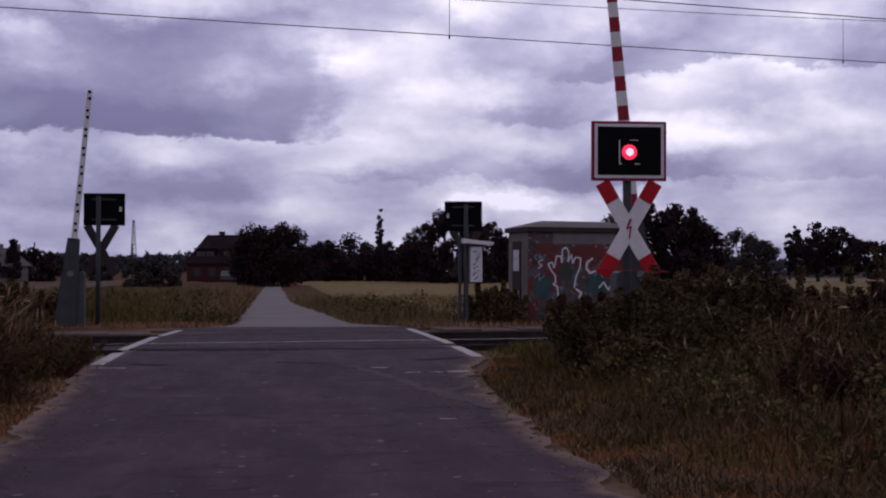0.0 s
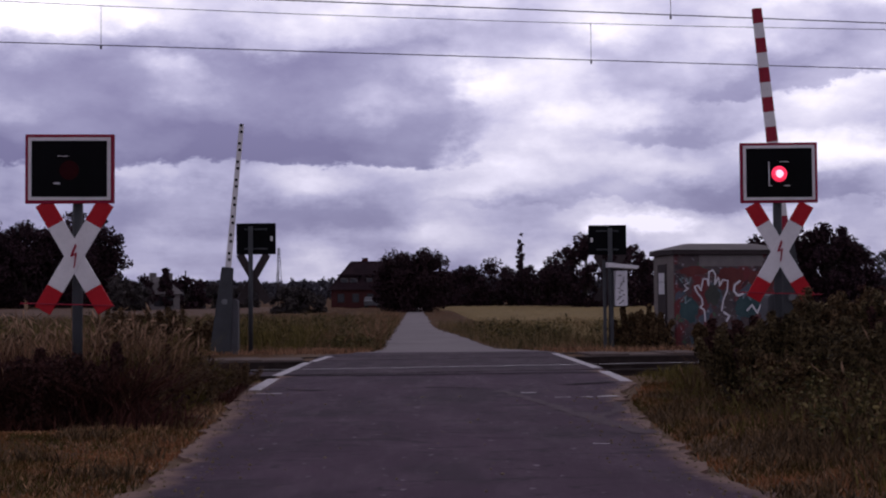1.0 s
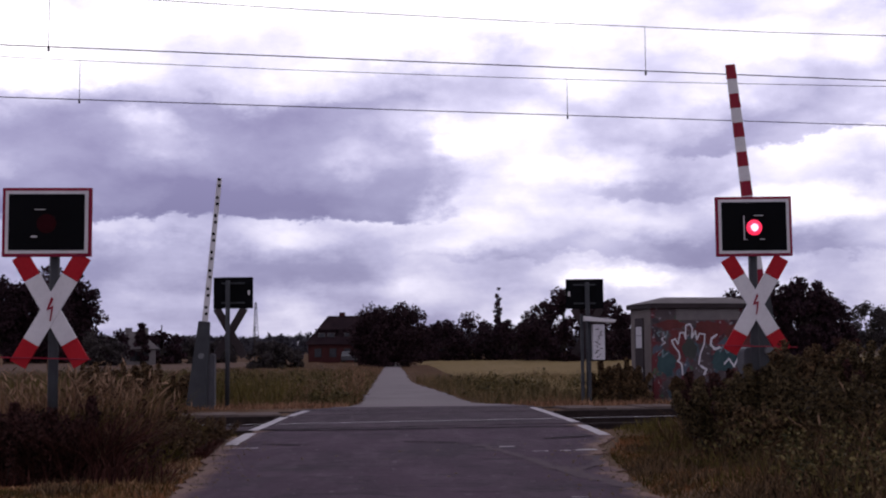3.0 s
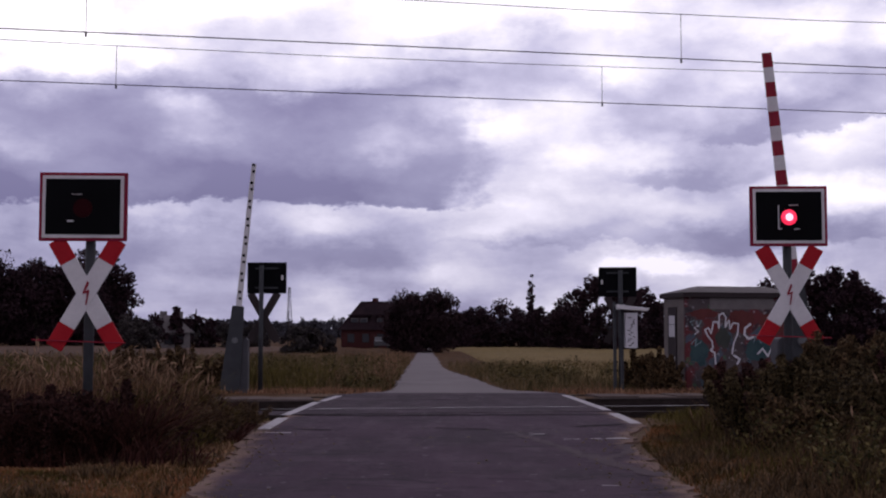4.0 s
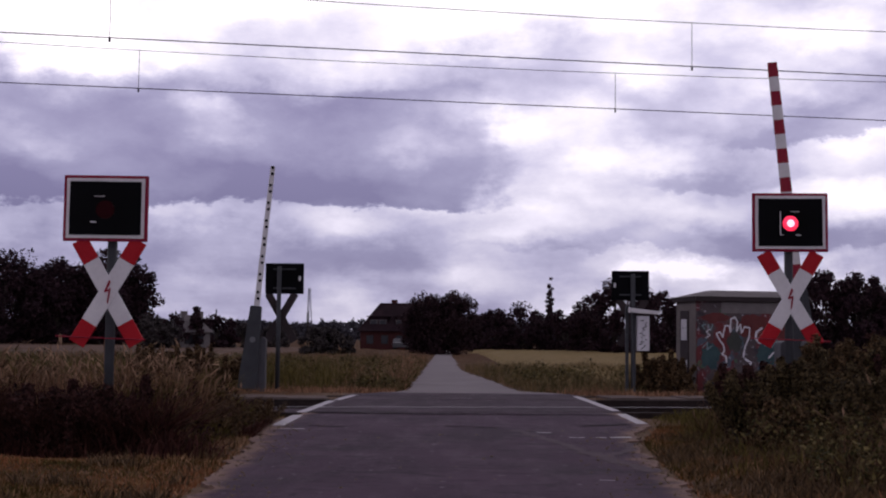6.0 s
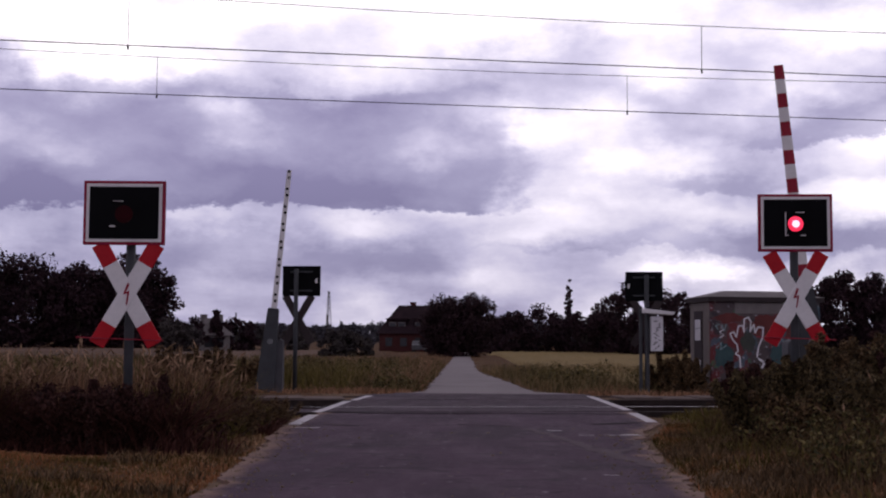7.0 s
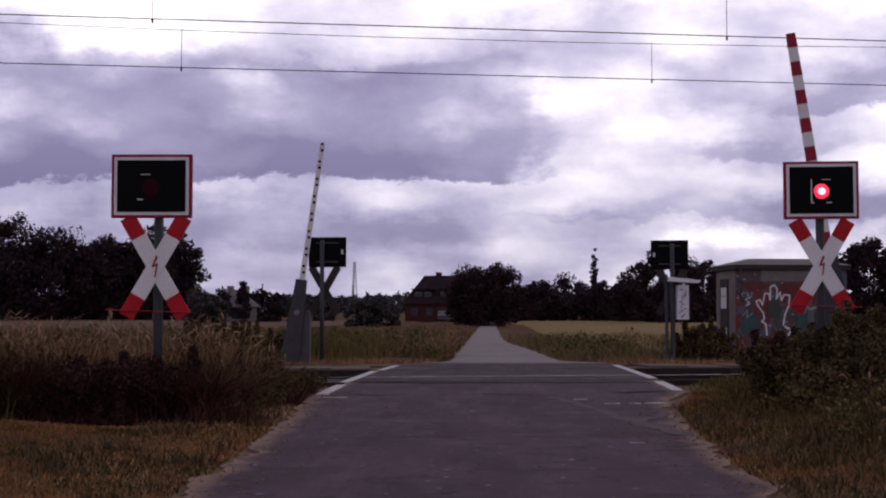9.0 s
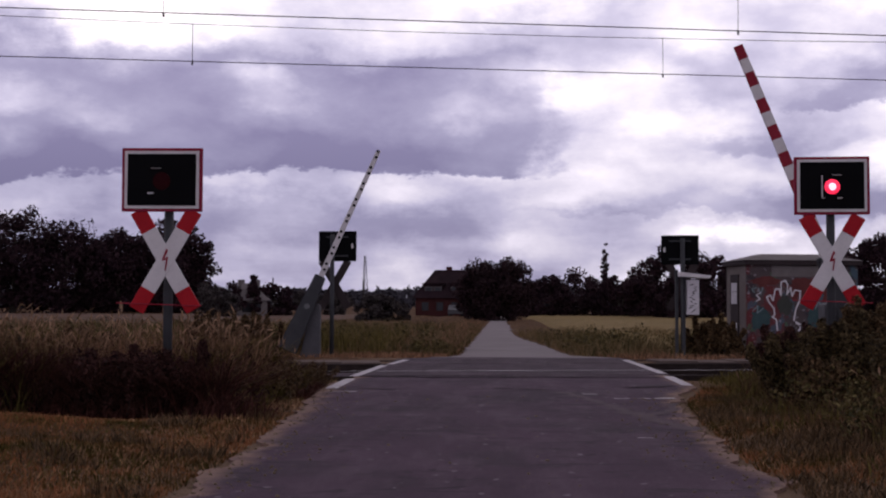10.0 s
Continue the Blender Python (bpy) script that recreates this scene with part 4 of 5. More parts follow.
        part("sprayed_scrawl", bm, SPRAY, t, "pale sprayed scrawl")


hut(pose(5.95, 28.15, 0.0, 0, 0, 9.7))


# ---- plants ----
def blades(name, pts, tall, width, lean, mat, seed, label, category="grass", head=None):
    """Bent grass blades as one mesh; pts is n x 2, tall n; head: share of them that carry a seed head."""
    rs = np.random.RandomState(seed)
    n = len(pts)
    base = np.c_[pts, height(pts[:, 0], pts[:, 1]) - 0.03]
    a = rs.rand(n) * 2 * np.pi
    side = np.c_[np.cos(a), np.sin(a), 0 * a] * (width * (0.6 + 0.8 * rs.rand(n)))[:, None]
    b = rs.rand(n) * 2 * np.pi
    out = np.c_[np.cos(b), np.sin(b), 0 * b] * (tall * lean * rs.rand(n))[:, None]
    up = np.c_[0 * a, 0 * a, tall]
    mid, tip = base + 0.55 * up + 0.35 * out, base + up * 0.97 + out
    v = np.stack([base - side, base + side, mid + side * 0.8, mid - side * 0.8, tip], 1).reshape(-1, 3)
    i = np.arange(n) * 5
    faces = np.stack([i, i + 1, i + 2, i + 3], 1).tolist() + np.stack([i + 3, i + 2, i + 4], 1).tolist()
    ob = mesh_of(name, v, faces, mat)
    tagged(ob, label, category, kind="stuff")
    if head:
        pick = rs.rand(n) < head
        p, o = tip[pick], out[pick]
        m = len(p)
        d = np.c_[o[:, 0] * 0.5, o[:, 1] * 0.5, np.full(m, 0.12)]
        d = d / np.linalg.norm(d, axis=1)[:, None] * (0.07 + 0.08 * rs.rand(m))[:, None]
        a = rs.rand(m) * 6.28
        s = np.c_[np.cos(a), np.sin(a), 0 * a] * 0.011
        s2 = np.c_[-np.sin(a), np.cos(a), 0 * a] * 0.011
        v = np.stack([p - d * 0.2, p + d * 0.4 + s, p + d * 0.4 - s, p + d * 0.4 + s2, p + d * 0.4 - s2, p + d], 1).reshape(-1, 3)
        i = np.arange(m) * 6
        faces = np.concatenate([np.stack([i + q, i + w, i + e], 1) for q, w, e in ((0, 1, 3), (0, 3, 2), (0, 2, 4), (0, 4, 1), (5, 3, 1), (5, 2, 3), (5, 4, 2), (5, 1, 4))])
        tagged(mesh_of("seed_heads", v, faces, SEED), "pale dry seed heads above the tall grass", "seed heads", kind="stuff")
    return ob


def scatter(seed, n, x0, x1, y0, y1, keep=None):
    rs = np.random.RandomState(seed)
    p = np.c_[rs.uniform(x0, x1, n), rs.uniform(y0, y1, n)]
    on = (p[:, 0] > road_left(p[:, 1]) - 0.05) & (p[:, 0] < road_right(p[:, 1]) + 0.05)
    q = p @ N
    on |= (q > QA - 1.55) & (q < QB + 1.0)
    p = p[~on]
    return p if keep is None else p[keep(p[:, 0], p[:, 1], np.random.RandomState(seed + 1).rand(len(p)))]


def clumpy(x, y, f=1.0):
    return 0.5 + 0.25 * np.sin(x * 2.1 * f + 1.3 * np.sin(y * 1.7 * f)) + 0.25 * np.sin(y * 2.6 * f + 1.1 * np.sin(x * 1.3 * f + 2))


def tallness(p, low, high, seed):
    rs = np.random.RandomState(seed)
    return (low + (high - low) * (0.45 * clumpy(p[:, 0], p[:, 1]) + 0.55 * rs.rand(len(p))))


# short turf by the near road
p = scatter(11, 70000, -8.5, -1.6, 5.5, 12.2)
blades("short_grass", p, tallness(p, 0.03, 0.10, 1), 0.006, 0.8, LAWN, 2, "short patchy green-brown turf beside the road")
p = scatter(12, 26000, -3.6, -1.7, 5.5, 15.8, lambda x, y, r: r < np.clip(1.3 - np.abs(x - road_left(y) + 0.5) / 0.8, 0.12, 1))
blades("dry_grass", p, tallness(p, 0.02, 0.09, 1), 0.006, 1.0, PALESTRAW, 3, "dry straw along the road edge")
p = scatter(13, 24000, 1.9, 4.6, 5.0, 16.2, lambda x, y, r: r < np.clip(1.4 - np.abs(x - road_right(y) - 0.45) / 0.7, 0.10, 1))
blades("dry_grass", p, tallness(p, 0.02, 0.11, 1), 0.005, 1.2, PALESTRAW, 4, "dry straw and weeds along the road edge")
p = scatter(33, 42000, 1.9, 5.2, 5.0, 16.4)
cut = (clumpy(p[:, 0] * 0.9, p[:, 1] * 0.9) > 0.5)
q = p[cut]
p = p[~cut]
blades("short_grass", q, tallness(q, 0.04, 0.20, 1), 0.006, 1.0, WEED, 44, "green weedy tufts below the bank")
blades("short_grass", p, tallness(p, 0.03, 0.14, 1), 0.006, 1.0, LAWN, 34, "patchy brown and green grass below the bank")
p = scatter(35, 30000, -8.5, -2.1, 10.1, 11.7, lambda x, y, r: r < np.clip(1.1 - np.abs(y - 11.0 - 0.25 * np.sin(x * 1.9)) / 0.55, 0.04, 1) * (0.3 + clumpy(x, y, 0.7)))
blades("dry_grass", p, tallness(p, 0.02, 0.10, 1), 0.006, 1.4, PALESTRAW, 36, "flattened straw in front of the tall grass")
p = scatter(37, 5000, -8.5, -1.9, 10.6, 12.4, lambda x, y, r: clumpy(x, y, 2.2) > 0.62)
blades("tall_grass", p, tallness(p, 0.08, 0.38, 1), 0.007, 1.2, DARKGRASS, 38, "stray tufts before the tall grass")
# green patches in the turf, straw drifts along both edges, and rough verges up to the rails
p = scatter(61, 30000, -8.5, -2.0, 5.5, 11.4, lambda x, y, r: clumpy(x, y, 0.8) + 0.3 * r > 0.66)
blades("short_grass", p, tallness(p, 0.03, 0.09, 62), 0.006, 0.9, GREENGRASS, 62, "greener patches in the short turf")
p = scatter(63, 9000, -8.5, -1.9, 6.0, 11.6, lambda x, y, r: clumpy(x + 3, y, 1.3) + 0.25 * r > 0.86)
blades("dry_grass", p, tallness(p, 0.03, 0.11, 64), 0.006, 1.3, STRAW, 64, "matted straw patches in the turf")
p = scatter(65, 9000, -4.2, -1.95, 12.6, 18.6, lambda x, y, r: r < np.clip((road_left(y) - x) / 0.5, 0.25, 1))
blades("verge_grass", p, tallness(p, 0.08, 0.36, 66) * np.clip((road_left(p[:, 1]) - p[:, 0]) / 0.9, 0.35, 1), 0.006, 1.0, GREENGRASS, 66, "rough green grass verge beside the rails")
p = scatter(67, 4200, -4.2, -1.95, 12.2, 18.6)
blades("verge_grass", p, tallness(p, 0.06, 0.42, 68) * np.clip((road_left(p[:, 1]) - p[:, 0]) / 0.9, 0.3, 1), 0.005, 1.2, STRAW, 68, "brown dry grass in the verge beside the rails")
p = scatter(69, 9000, 2.5, 5.6, 13.6, 19.4, lambda x, y, r: r < np.clip((x - road_right(y)) / 0.5, 0.3, 1))
blades("verge_grass", p, tallness(p, 0.06, 0.30, 70) * np.clip((p[:, 0] - road_right(p[:, 1])) / 0.8, 0.35, 1), 0.006, 1.0, GREENGRASS, 70, "rough green grass verge below the shrubs")
p = scatter(71, 16000, 2.0, 4.8, 5.0, 15.6, lambda x, y, r: clumpy(x + 5, y + 2, 1.2) + 0.3 * r > 0.62)
blades("dry_grass", p, tallness(p, 0.03, 0.12, 72) * np.clip((p[:, 0] - road_right(p[:, 1])) / 0.6, 0.3, 1), 0.0055, 1.3, STRAW, 72, "matted straw on the slope below the shrubs")
p = scatter(73, 5000, 2.4, 5.4, 5.0, 15.0, lambda x, y, r: clumpy(x + 1, y + 7, 1.6) + 0.2 * r > 0.84)
blades("verge_grass", p, tallness(p, 0.10, 0.34, 74) * np.clip((p[:, 0] - road_right(p[:, 1])) / 0.8, 0.3, 1), 0.006, 0.8, GREENGRASS, 74, "single green tufts on the slope")
p = scatter(85, 9000, -2.9, -1.5, 5.5, 13.0, lambda x, y, r: (clumpy(x + 2, y, 2.4) + 0.2 * r > 0.80) & (x < road_left(y) - 0.12))
blades("verge_grass", p, tallness(p, 0.06, 0.20, 86), 0.006, 1.0, WEED, 86, "dull tufts along the broken road edge")
p = scatter(87, 7000, 2.0, 3.3, 5.0, 12.6, lambda x, y, r: (clumpy(x + 4, y + 1, 2.4) + 0.2 * r > 0.80) & (x > road_right(y) + 0.12))
blades("verge_grass", p, tallness(p, 0.06, 0.20, 88), 0.006, 1.0, WEED, 88, "dull tufts along the broken road edge")
# tall tussock in front of the cross
p = scatter(14, 60000, -8.5, -2.0, 11.2, 16.4, lambda x, y, r: (y > 11.4 + 0.35 * np.sin(x * 2.3) + 0.28 * np.sin(x * 5.1 + 1) + np.clip(x + 3.4, 0, 2) * 1.5) & (r < (1.25 - 0.1 * np.abs(y - 13)) * np.where(x < -5.2, 0.45, 1.0)))
h = tallness(p, 0.22, 0.80, 5) * np.clip((-1.9 - p[:, 0]) / 1.5, 0.25, 1) * np.clip((p[:, 1] - 10.9) / 1.0, 0.3, 1)
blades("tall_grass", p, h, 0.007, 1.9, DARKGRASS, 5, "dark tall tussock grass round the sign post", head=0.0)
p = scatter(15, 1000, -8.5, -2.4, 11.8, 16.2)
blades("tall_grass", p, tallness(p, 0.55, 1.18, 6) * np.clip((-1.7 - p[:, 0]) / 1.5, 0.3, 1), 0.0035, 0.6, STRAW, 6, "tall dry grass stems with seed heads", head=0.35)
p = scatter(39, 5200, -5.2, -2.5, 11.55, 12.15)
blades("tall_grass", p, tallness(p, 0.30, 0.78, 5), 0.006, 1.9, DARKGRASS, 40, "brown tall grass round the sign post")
p = scatter(43, 2600, -8.5, -2.5, 12.3, 14.8, lambda x, y, r: r < (0.2 + clumpy(x, y, 0.9)) * np.clip((x + 8.0) / 3.0, 0.3, 1))
blades("tall_grass", p, tallness(p, 0.62, 1.10, 76) * np.clip((-1.7 - p[:, 0]) / 1.2, 0.4, 1), 0.004, 0.45, STRAW, 76, "pale ripe grass standing above the tussock", head=0.3)
p = scatter(45, 22000, -9.0, -4.4, 11.3, 15.6, lambda x, y, r: r < np.clip((-x - 4.0) / 1.6, 0, 1))
blades("tall_grass", p, tallness(p, 0.30, 0.86, 78), 0.006, 1.1, GREENGRASS, 78, "olive green grass left standing by the tussock")
p = scatter(47, 6000, -3.4, -2.2, 11.9, 15.8)
blades("tall_grass", p, tallness(p, 0.25, 0.85, 80) * np.clip((-1.9 - p[:, 0]) / 1.0, 0.2, 1), 0.006, 1.0, GREENGRASS, 80, "green weedy grass at the tussock's road side")
p = scatter(41, 600, -5.6, -2.4, 12.5, 13.8)
blades("tall_grass", p, tallness(p, 0.55, 0.98, 5), 0.0035, 0.7, STRAW, 42, "pale dry stems round the sign post", head=0.3)
# meadow beyond the crossing
p = scatter(16, 90000, -34, 0, 26.4, 75, lambda x, y, r: r < np.clip(26 / y, 0, 1) ** 1.2)
blades("meadow_grass", p, tallness(p, 0.25, 0.85, 7) * np.clip((p[:, 1] - 27.0) / 4.5, 0.10, 1), 0.009, 1.2, MEADOW, 7, "tall mixed meadow grass beside the lane")
p = scatter(17, 50000, 0.5, 26, 26.4, 60, lambda x, y, r: (r < np.clip(26 / y, 0, 1)) & (x < 3.4 + (y - 26) * 0.9))
blades("meadow_grass", p, tallness(p, 0.2, 0.65, 8) * np.clip((p[:, 1] - 25.8) / 3.0, 0.15, 1), 0.009, 1.0, MEADOW, 8, "unmown grass strip between lane and grain field")
p = scatter(81, 9000, -7, -0.9, 31, 82, lambda x, y, r: r < np.clip(1.1 - (road_left(y) - x) / 2.2, 0.08, 1))
blades("meadow_grass", p, tallness(p, 0.25, 0.75, 82), 0.009, 1.0, STRAW, 82, "pale ripe grass along the lane", head=0.4)
p = scatter(83, 14000, -16, -2.4, 26.6, 40, lambda x, y, r: clumpy(x * 0.6, y * 0.6) + 0.3 * r > 0.62)
blades("meadow_grass", p, tallness(p, 0.30, 0.95, 84) * np.clip((p[:, 1] - 26.6) / 3.0, 0.12, 1), 0.008, 0.9, GREENGRASS, 84, "green weedy stands in the meadow")
p = scatter(18, 30000, -14, 16, 25.6, 31.5, lambda x, y, r: r < np.clip((32 - y) / 4, 0, 1))
blades("dry_grass", p, tallness(p, 0.04, 0.22, 9), 0.008, 0.9, STRAW, 9, "dry grass strip along the far side of the tracks")
p = scatter(19, 16000, -30, -6.5, 11.5, 17.5)
blades("meadow_grass", p, tallness(p, 0.25, 0.75, 10), 0.009, 0.9, WEED, 10, "tall grass on the near side of the tracks", head=0.06)


def leaf_mesh(name, centres, radii, per, size, mat, seed, parent=None, label="", squash=0.8):
    """Many small folded leaves scattered in soft clumps."""
    rs = np.random.RandomState(seed)
    c = np.repeat(np.asarray(centres), per, 0)
    r = np.repeat(np.asarray(radii), per)
    d = rs.randn(len(c), 3)
    d = d / np.linalg.norm(d, axis=1)[:, None] * (rs.rand(len(c)) ** 0.45)[:, None]
    p = c + d * r[:, None] * (1, 1, squash)
    a = rs.randn(len(c), 3)
    a /= np.linalg.norm(a, axis=1)[:, None]
    b = np.cross(a, rs.randn(len(c), 3))
    b /= np.linalg.norm(b, axis=1)[:, None]
    s = (size * (0.6 + 0.8 * rs.rand(len(c))))[:, None]
    a, b = a * s, b * s * 0.5
    fold = np.cross(a, b)
    fold = fold / (np.linalg.norm(fold, axis=1)[:, None] + 1e-9) * s * 0.15
    v = np.stack([p - a, p + b + fold, p + a, p - b + fold], 1).reshape(-1, 3)
    i = np.arange(len(c)) * 4
    return mesh_of(name, v, np.concatenate([np.stack([i, i + 1, i + 2], 1), np.stack([i, i + 2, i + 3], 1)]), mat, parent, label)


def tree(m, tall, wide, clear, label, seed, mat=TREELEAF, clumps=60, per=110, size=0.16, taper=0.0, group="trees", name="tree", gap=0.62):
    """A tapered trunk with limbs, and a crown of leaf clumps with an uneven outline."""
    rs = np.random.RandomState(seed)
    t = thing(name, m, label, "tree", group)
    bm = bmesh.new()
    r = 0.035 * tall
    rod(bm, (0, 0, -0.3), (0, 0, clear + 0.2 * tall), r, r * 0.7, 9)
    rod(bm, (0, 0, clear + 0.15 * tall), (0.02 * tall, 0, tall * 0.85), r * 0.7, r * 0.15, 8)
    centres, radii = [], []
    mid, half = (tall + clear) / 2, (tall - clear) / 2
    for i in range(clumps):
        d = rs.randn(3)
        d /= np.linalg.norm(d)
        u = gap + (1 - gap) * rs.rand()
        w = wide / 2 * (1 - taper * (d[2] * u + 1) / 2)
        rr = (0.14 + 0.18 * rs.rand()) * min(wide, tall - clear) * 0.55
        c = np.array([d[0] * u * (w - rr * 0.6), d[1] * u * (w - rr * 0.6), mid + d[2] * u * (half - rr * 0.6)])
        centres.append(c)
        radii.append(rr)
        if i % 4 == 0:
            rod(bm, (0, 0, min(clear + 0.12 * tall + 0.25 * half * rs.rand(), c[2])), tuple(c), r * 0.3, r * 0.06, 6)
    part("trunk", bm, BARK, t, "dark bare trunk and limbs")
    leaf_mesh("crown", centres, radii, per, size, mat, seed + 1, t, "dense dark foliage")
    return t


def shrub(x, y, tall, wide, label, seed, mat=BUSHLEAF, clumps=34, per=150, size=0.035, name="shrub", group="roadside shrubs", spires=10):
    """Thin stems from one foot with leaf clumps down to the ground."""
    rs = np.random.RandomState(seed)
    z = float(height(x, y))
    t = thing(name, pose(x, y, z), label, "shrub", group)
    bm = bmesh.new()
    centres, radii = [], []
    for i in range(clumps):
        a, u, hgt = rs.rand() * 6.28, rs.rand() ** 0.6, 0.08 + 0.92 * rs.rand()
        w = wide / 2 * u * (1 - 0.55 * hgt ** 2)
        c = (math.cos(a) * w, math.sin(a) * w, tall * hgt * (0.85 + 0.15 * rs.rand()))
        centres.append(c)
        radii.append((0.10 + 0.12 * rs.rand()) * min(tall, wide))
        rod(bm, (c[0] * 0.15, c[1] * 0.15, -0.1), (c[0], c[1], c[2] + 0.05), 0.008, 0.003, 5)
    for i in range(spires):
        a, u = rs.rand() * 6.28, rs.rand() ** 0.5 * wide * 0.45
        top = tall * (0.75 + 0.4 * rs.rand() ** 2)
        x0, y0, lx, ly = math.cos(a) * u, math.sin(a) * u, 0.12 * rs.randn(), 0.12 * rs.randn()
        rod(bm, (x0, y0, 0), (x0 + lx, y0 + ly, top), 0.006, 0.002, 5)
        for s in np.arange(0.45, 1.0, 0.09):
            centres.append((x0 + lx * s, y0 + ly * s, top * s))
            radii.append(0.055)
    part("stem", bm, BARK, t, "thin brown stems")
    leaf_mesh("foliage", centres, radii, per, size, mat, seed + 1, t, "small dull green leaves", 1.1)
    return t


rs = np.random.RandomState(51)
hp = np.concatenate([scatter(52, 1500, -26, -0.8, 28.5, 62), scatter(53, 700, 2.2, 22, 28.5, 44)])
hp = hp[clumpy(hp[:, 0] * 0.4, hp[:, 1] * 0.4) > 0.42]
hr = 0.14 + 0.24 * rs.rand(len(hp))
hc = np.c_[hp, height(hp[:, 0], hp[:, 1]) + hr * (0.5 + 1.3 * rs.rand(len(hp)))]
tagged(leaf_mesh("herbs", hc, hr, 46, 0.045, GREENHERB, 54), "green and brown herbs among the meadow grass", "herbs", kind="stuff")


def umbel(x, y, tall, seed):
    """A white umbel flower on a thin branching stem."""
    rs = random.Random(seed)
    t = thing("wild_carrot", pose(x, y, float(height(x, y))), "white umbel flower on a thin stem", "wildflower", "umbel flowers")
    bm = bmesh.new()
    rod(bm, (0, 0, -0.05), (0.03, 0, tall), 0.004, 0.003, 5)
    part("stem", bm, WEED, t)
    bm = bmesh.new()
    bmesh.ops.create_icosphere(bm, subdivisions=2, radius=0.042)
    for v in bm.verts:
        v.co = Vector((v.co.x * (1 + 0.25 * rs.random()) + 0.03, v.co.y * (1 + 0.25 * rs.random()), v.co.z * 0.25 + 0.008 * rs.random() + tall))
    part("umbel", bm, SEED, t, "flat white flower head")


for k, (x, y, tall) in enumerate(((-2.9, 14.6, 0.85), (-3.1, 15.0, 0.9), (-3.35, 14.9, 0.92), (-2.7, 15.1, 0.8), (5.0, 10.4, 0.85), (5.5, 10.9, 1.0))):
    umbel(x, y, tall, 60 + k)

# shrubs and weeds on the bank by the striped barrier
for k, (x, y, tall, wide) in enumerate(((3.85, 14.3, 0.66, 1.0), (4.3, 13.3, 0.80, 1.2), (3.75, 13.2, 0.66, 1.0), (4.2, 12.3, 0.82, 1.2), (3.65, 12.1, 0.56, 0.9),
                                        (5.0, 13.7, 0.88, 1.4), (5.2, 12.4, 0.82, 1.4), (4.35, 11.2, 0.70, 1.1), (5.3, 11.0, 0.72, 1.4), (6.2, 12.6, 0.80, 1.6),
                                        (6.3, 11.2, 0.95, 1.7), (7.4, 13.0, 1.3, 2.0), (4.6, 10.0, 0.62, 1.2), (5.6, 9.7, 0.75, 1.4), (6.6, 9.8, 1.0, 1.6),
                                        (5.9, 14.6, 0.75, 1.6), (7.0, 15.2, 0.85, 1.8), (8.3, 14.6, 1.2, 2.0), (4.5, 9.0, 0.5, 1.0), (7.6, 11.2, 1.45, 1.9), (6.9, 12.0, 1.15, 1.6),
                                        (3.52, 12.95, 0.70, 0.6), (3.72, 13.6, 0.76, 0.8), (4.05, 12.95, 0.90, 0.9), (4.5, 12.95, 1.0, 1.1), (5.05, 12.8, 1.02, 1.2), (5.4, 13.3, 1.02, 1.3))):
    shrub(x, y, tall, wide, "dull green leafy shrub on the bank by the barrier", 40 + 3 * k, (WEED, BUSHLEAF, BROWNLEAF, BUSHLEAF)[k % 4], clumps=46, per=88, size=0.022, spires=34)
rs = np.random.RandomState(31)
hp = scatter(23, 900, 2.9, 9.5, 5.4, 15.4, lambda x, y, r: r < np.clip((x - road_right(y) - 0.5) / 1.8, 0, 1))
hr = 0.10 + 0.16 * rs.rand(len(hp))
hc = np.c_[hp, height(hp[:, 0], hp[:, 1]) + hr * (0.6 + 1.6 * rs.rand(len(hp)))]
tagged(leaf_mesh("herbs", hc, hr, 60, 0.022, GREENHERB, 32), "low leafy herbs and nettles on the bank", "herbs", kind="stuff")
hp = scatter(25, 420, -8.5, -2.3, 11.6, 15.8, lambda x, y, r: (x < -4.6) | (x > -3.2))
hr = 0.10 + 0.16 * rs.rand(len(hp))
hc = np.c_[hp, height(hp[:, 0], hp[:, 1]) + (0.15 + 0.55 * rs.rand(len(hp))) * np.clip((-1.8 - hp[:, 0]) / 1.2, 0.2, 1)]
tagged(leaf_mesh("herbs", hc, hr, 70, 0.024, WEED, 35), "dull green herbs growing through the tall grass", "herbs", kind="stuff")
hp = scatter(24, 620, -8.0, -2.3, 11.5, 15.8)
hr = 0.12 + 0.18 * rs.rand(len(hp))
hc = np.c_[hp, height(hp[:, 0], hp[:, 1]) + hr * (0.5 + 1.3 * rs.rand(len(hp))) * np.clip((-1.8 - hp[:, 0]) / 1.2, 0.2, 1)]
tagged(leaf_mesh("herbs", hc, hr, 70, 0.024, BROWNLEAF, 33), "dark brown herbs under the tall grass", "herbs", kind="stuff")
p = scatter(21, 30000, 2.7, 9.5, 5.2, 15.6, lambda x, y, r: (x > road_right(y) + 0.55 + 0.3 * np.sin(y * 2)) & (r < 1.0))
blades("weeds", p, tallness(p, 0.06, 0.34, 12) * np.clip((p[:, 0] - road_right(p[:, 1])) / 1.6, 0.2, 1), 0.006, 0.9, WEED, 12, "coarse green and brown weeds on the bank", "weeds")
p = scatter(26, 1100, 3.3, 9.5, 8.5, 15.8)
blades("weeds", p, tallness(p, 0.45, 1.12, 14) * np.clip((p[:, 0] - 2.8) / 1.6, 0.2, 1), 0.004, 1.2, STRAW, 14, "pale dry stems standing above the shrubs", "weeds", head=0.25)
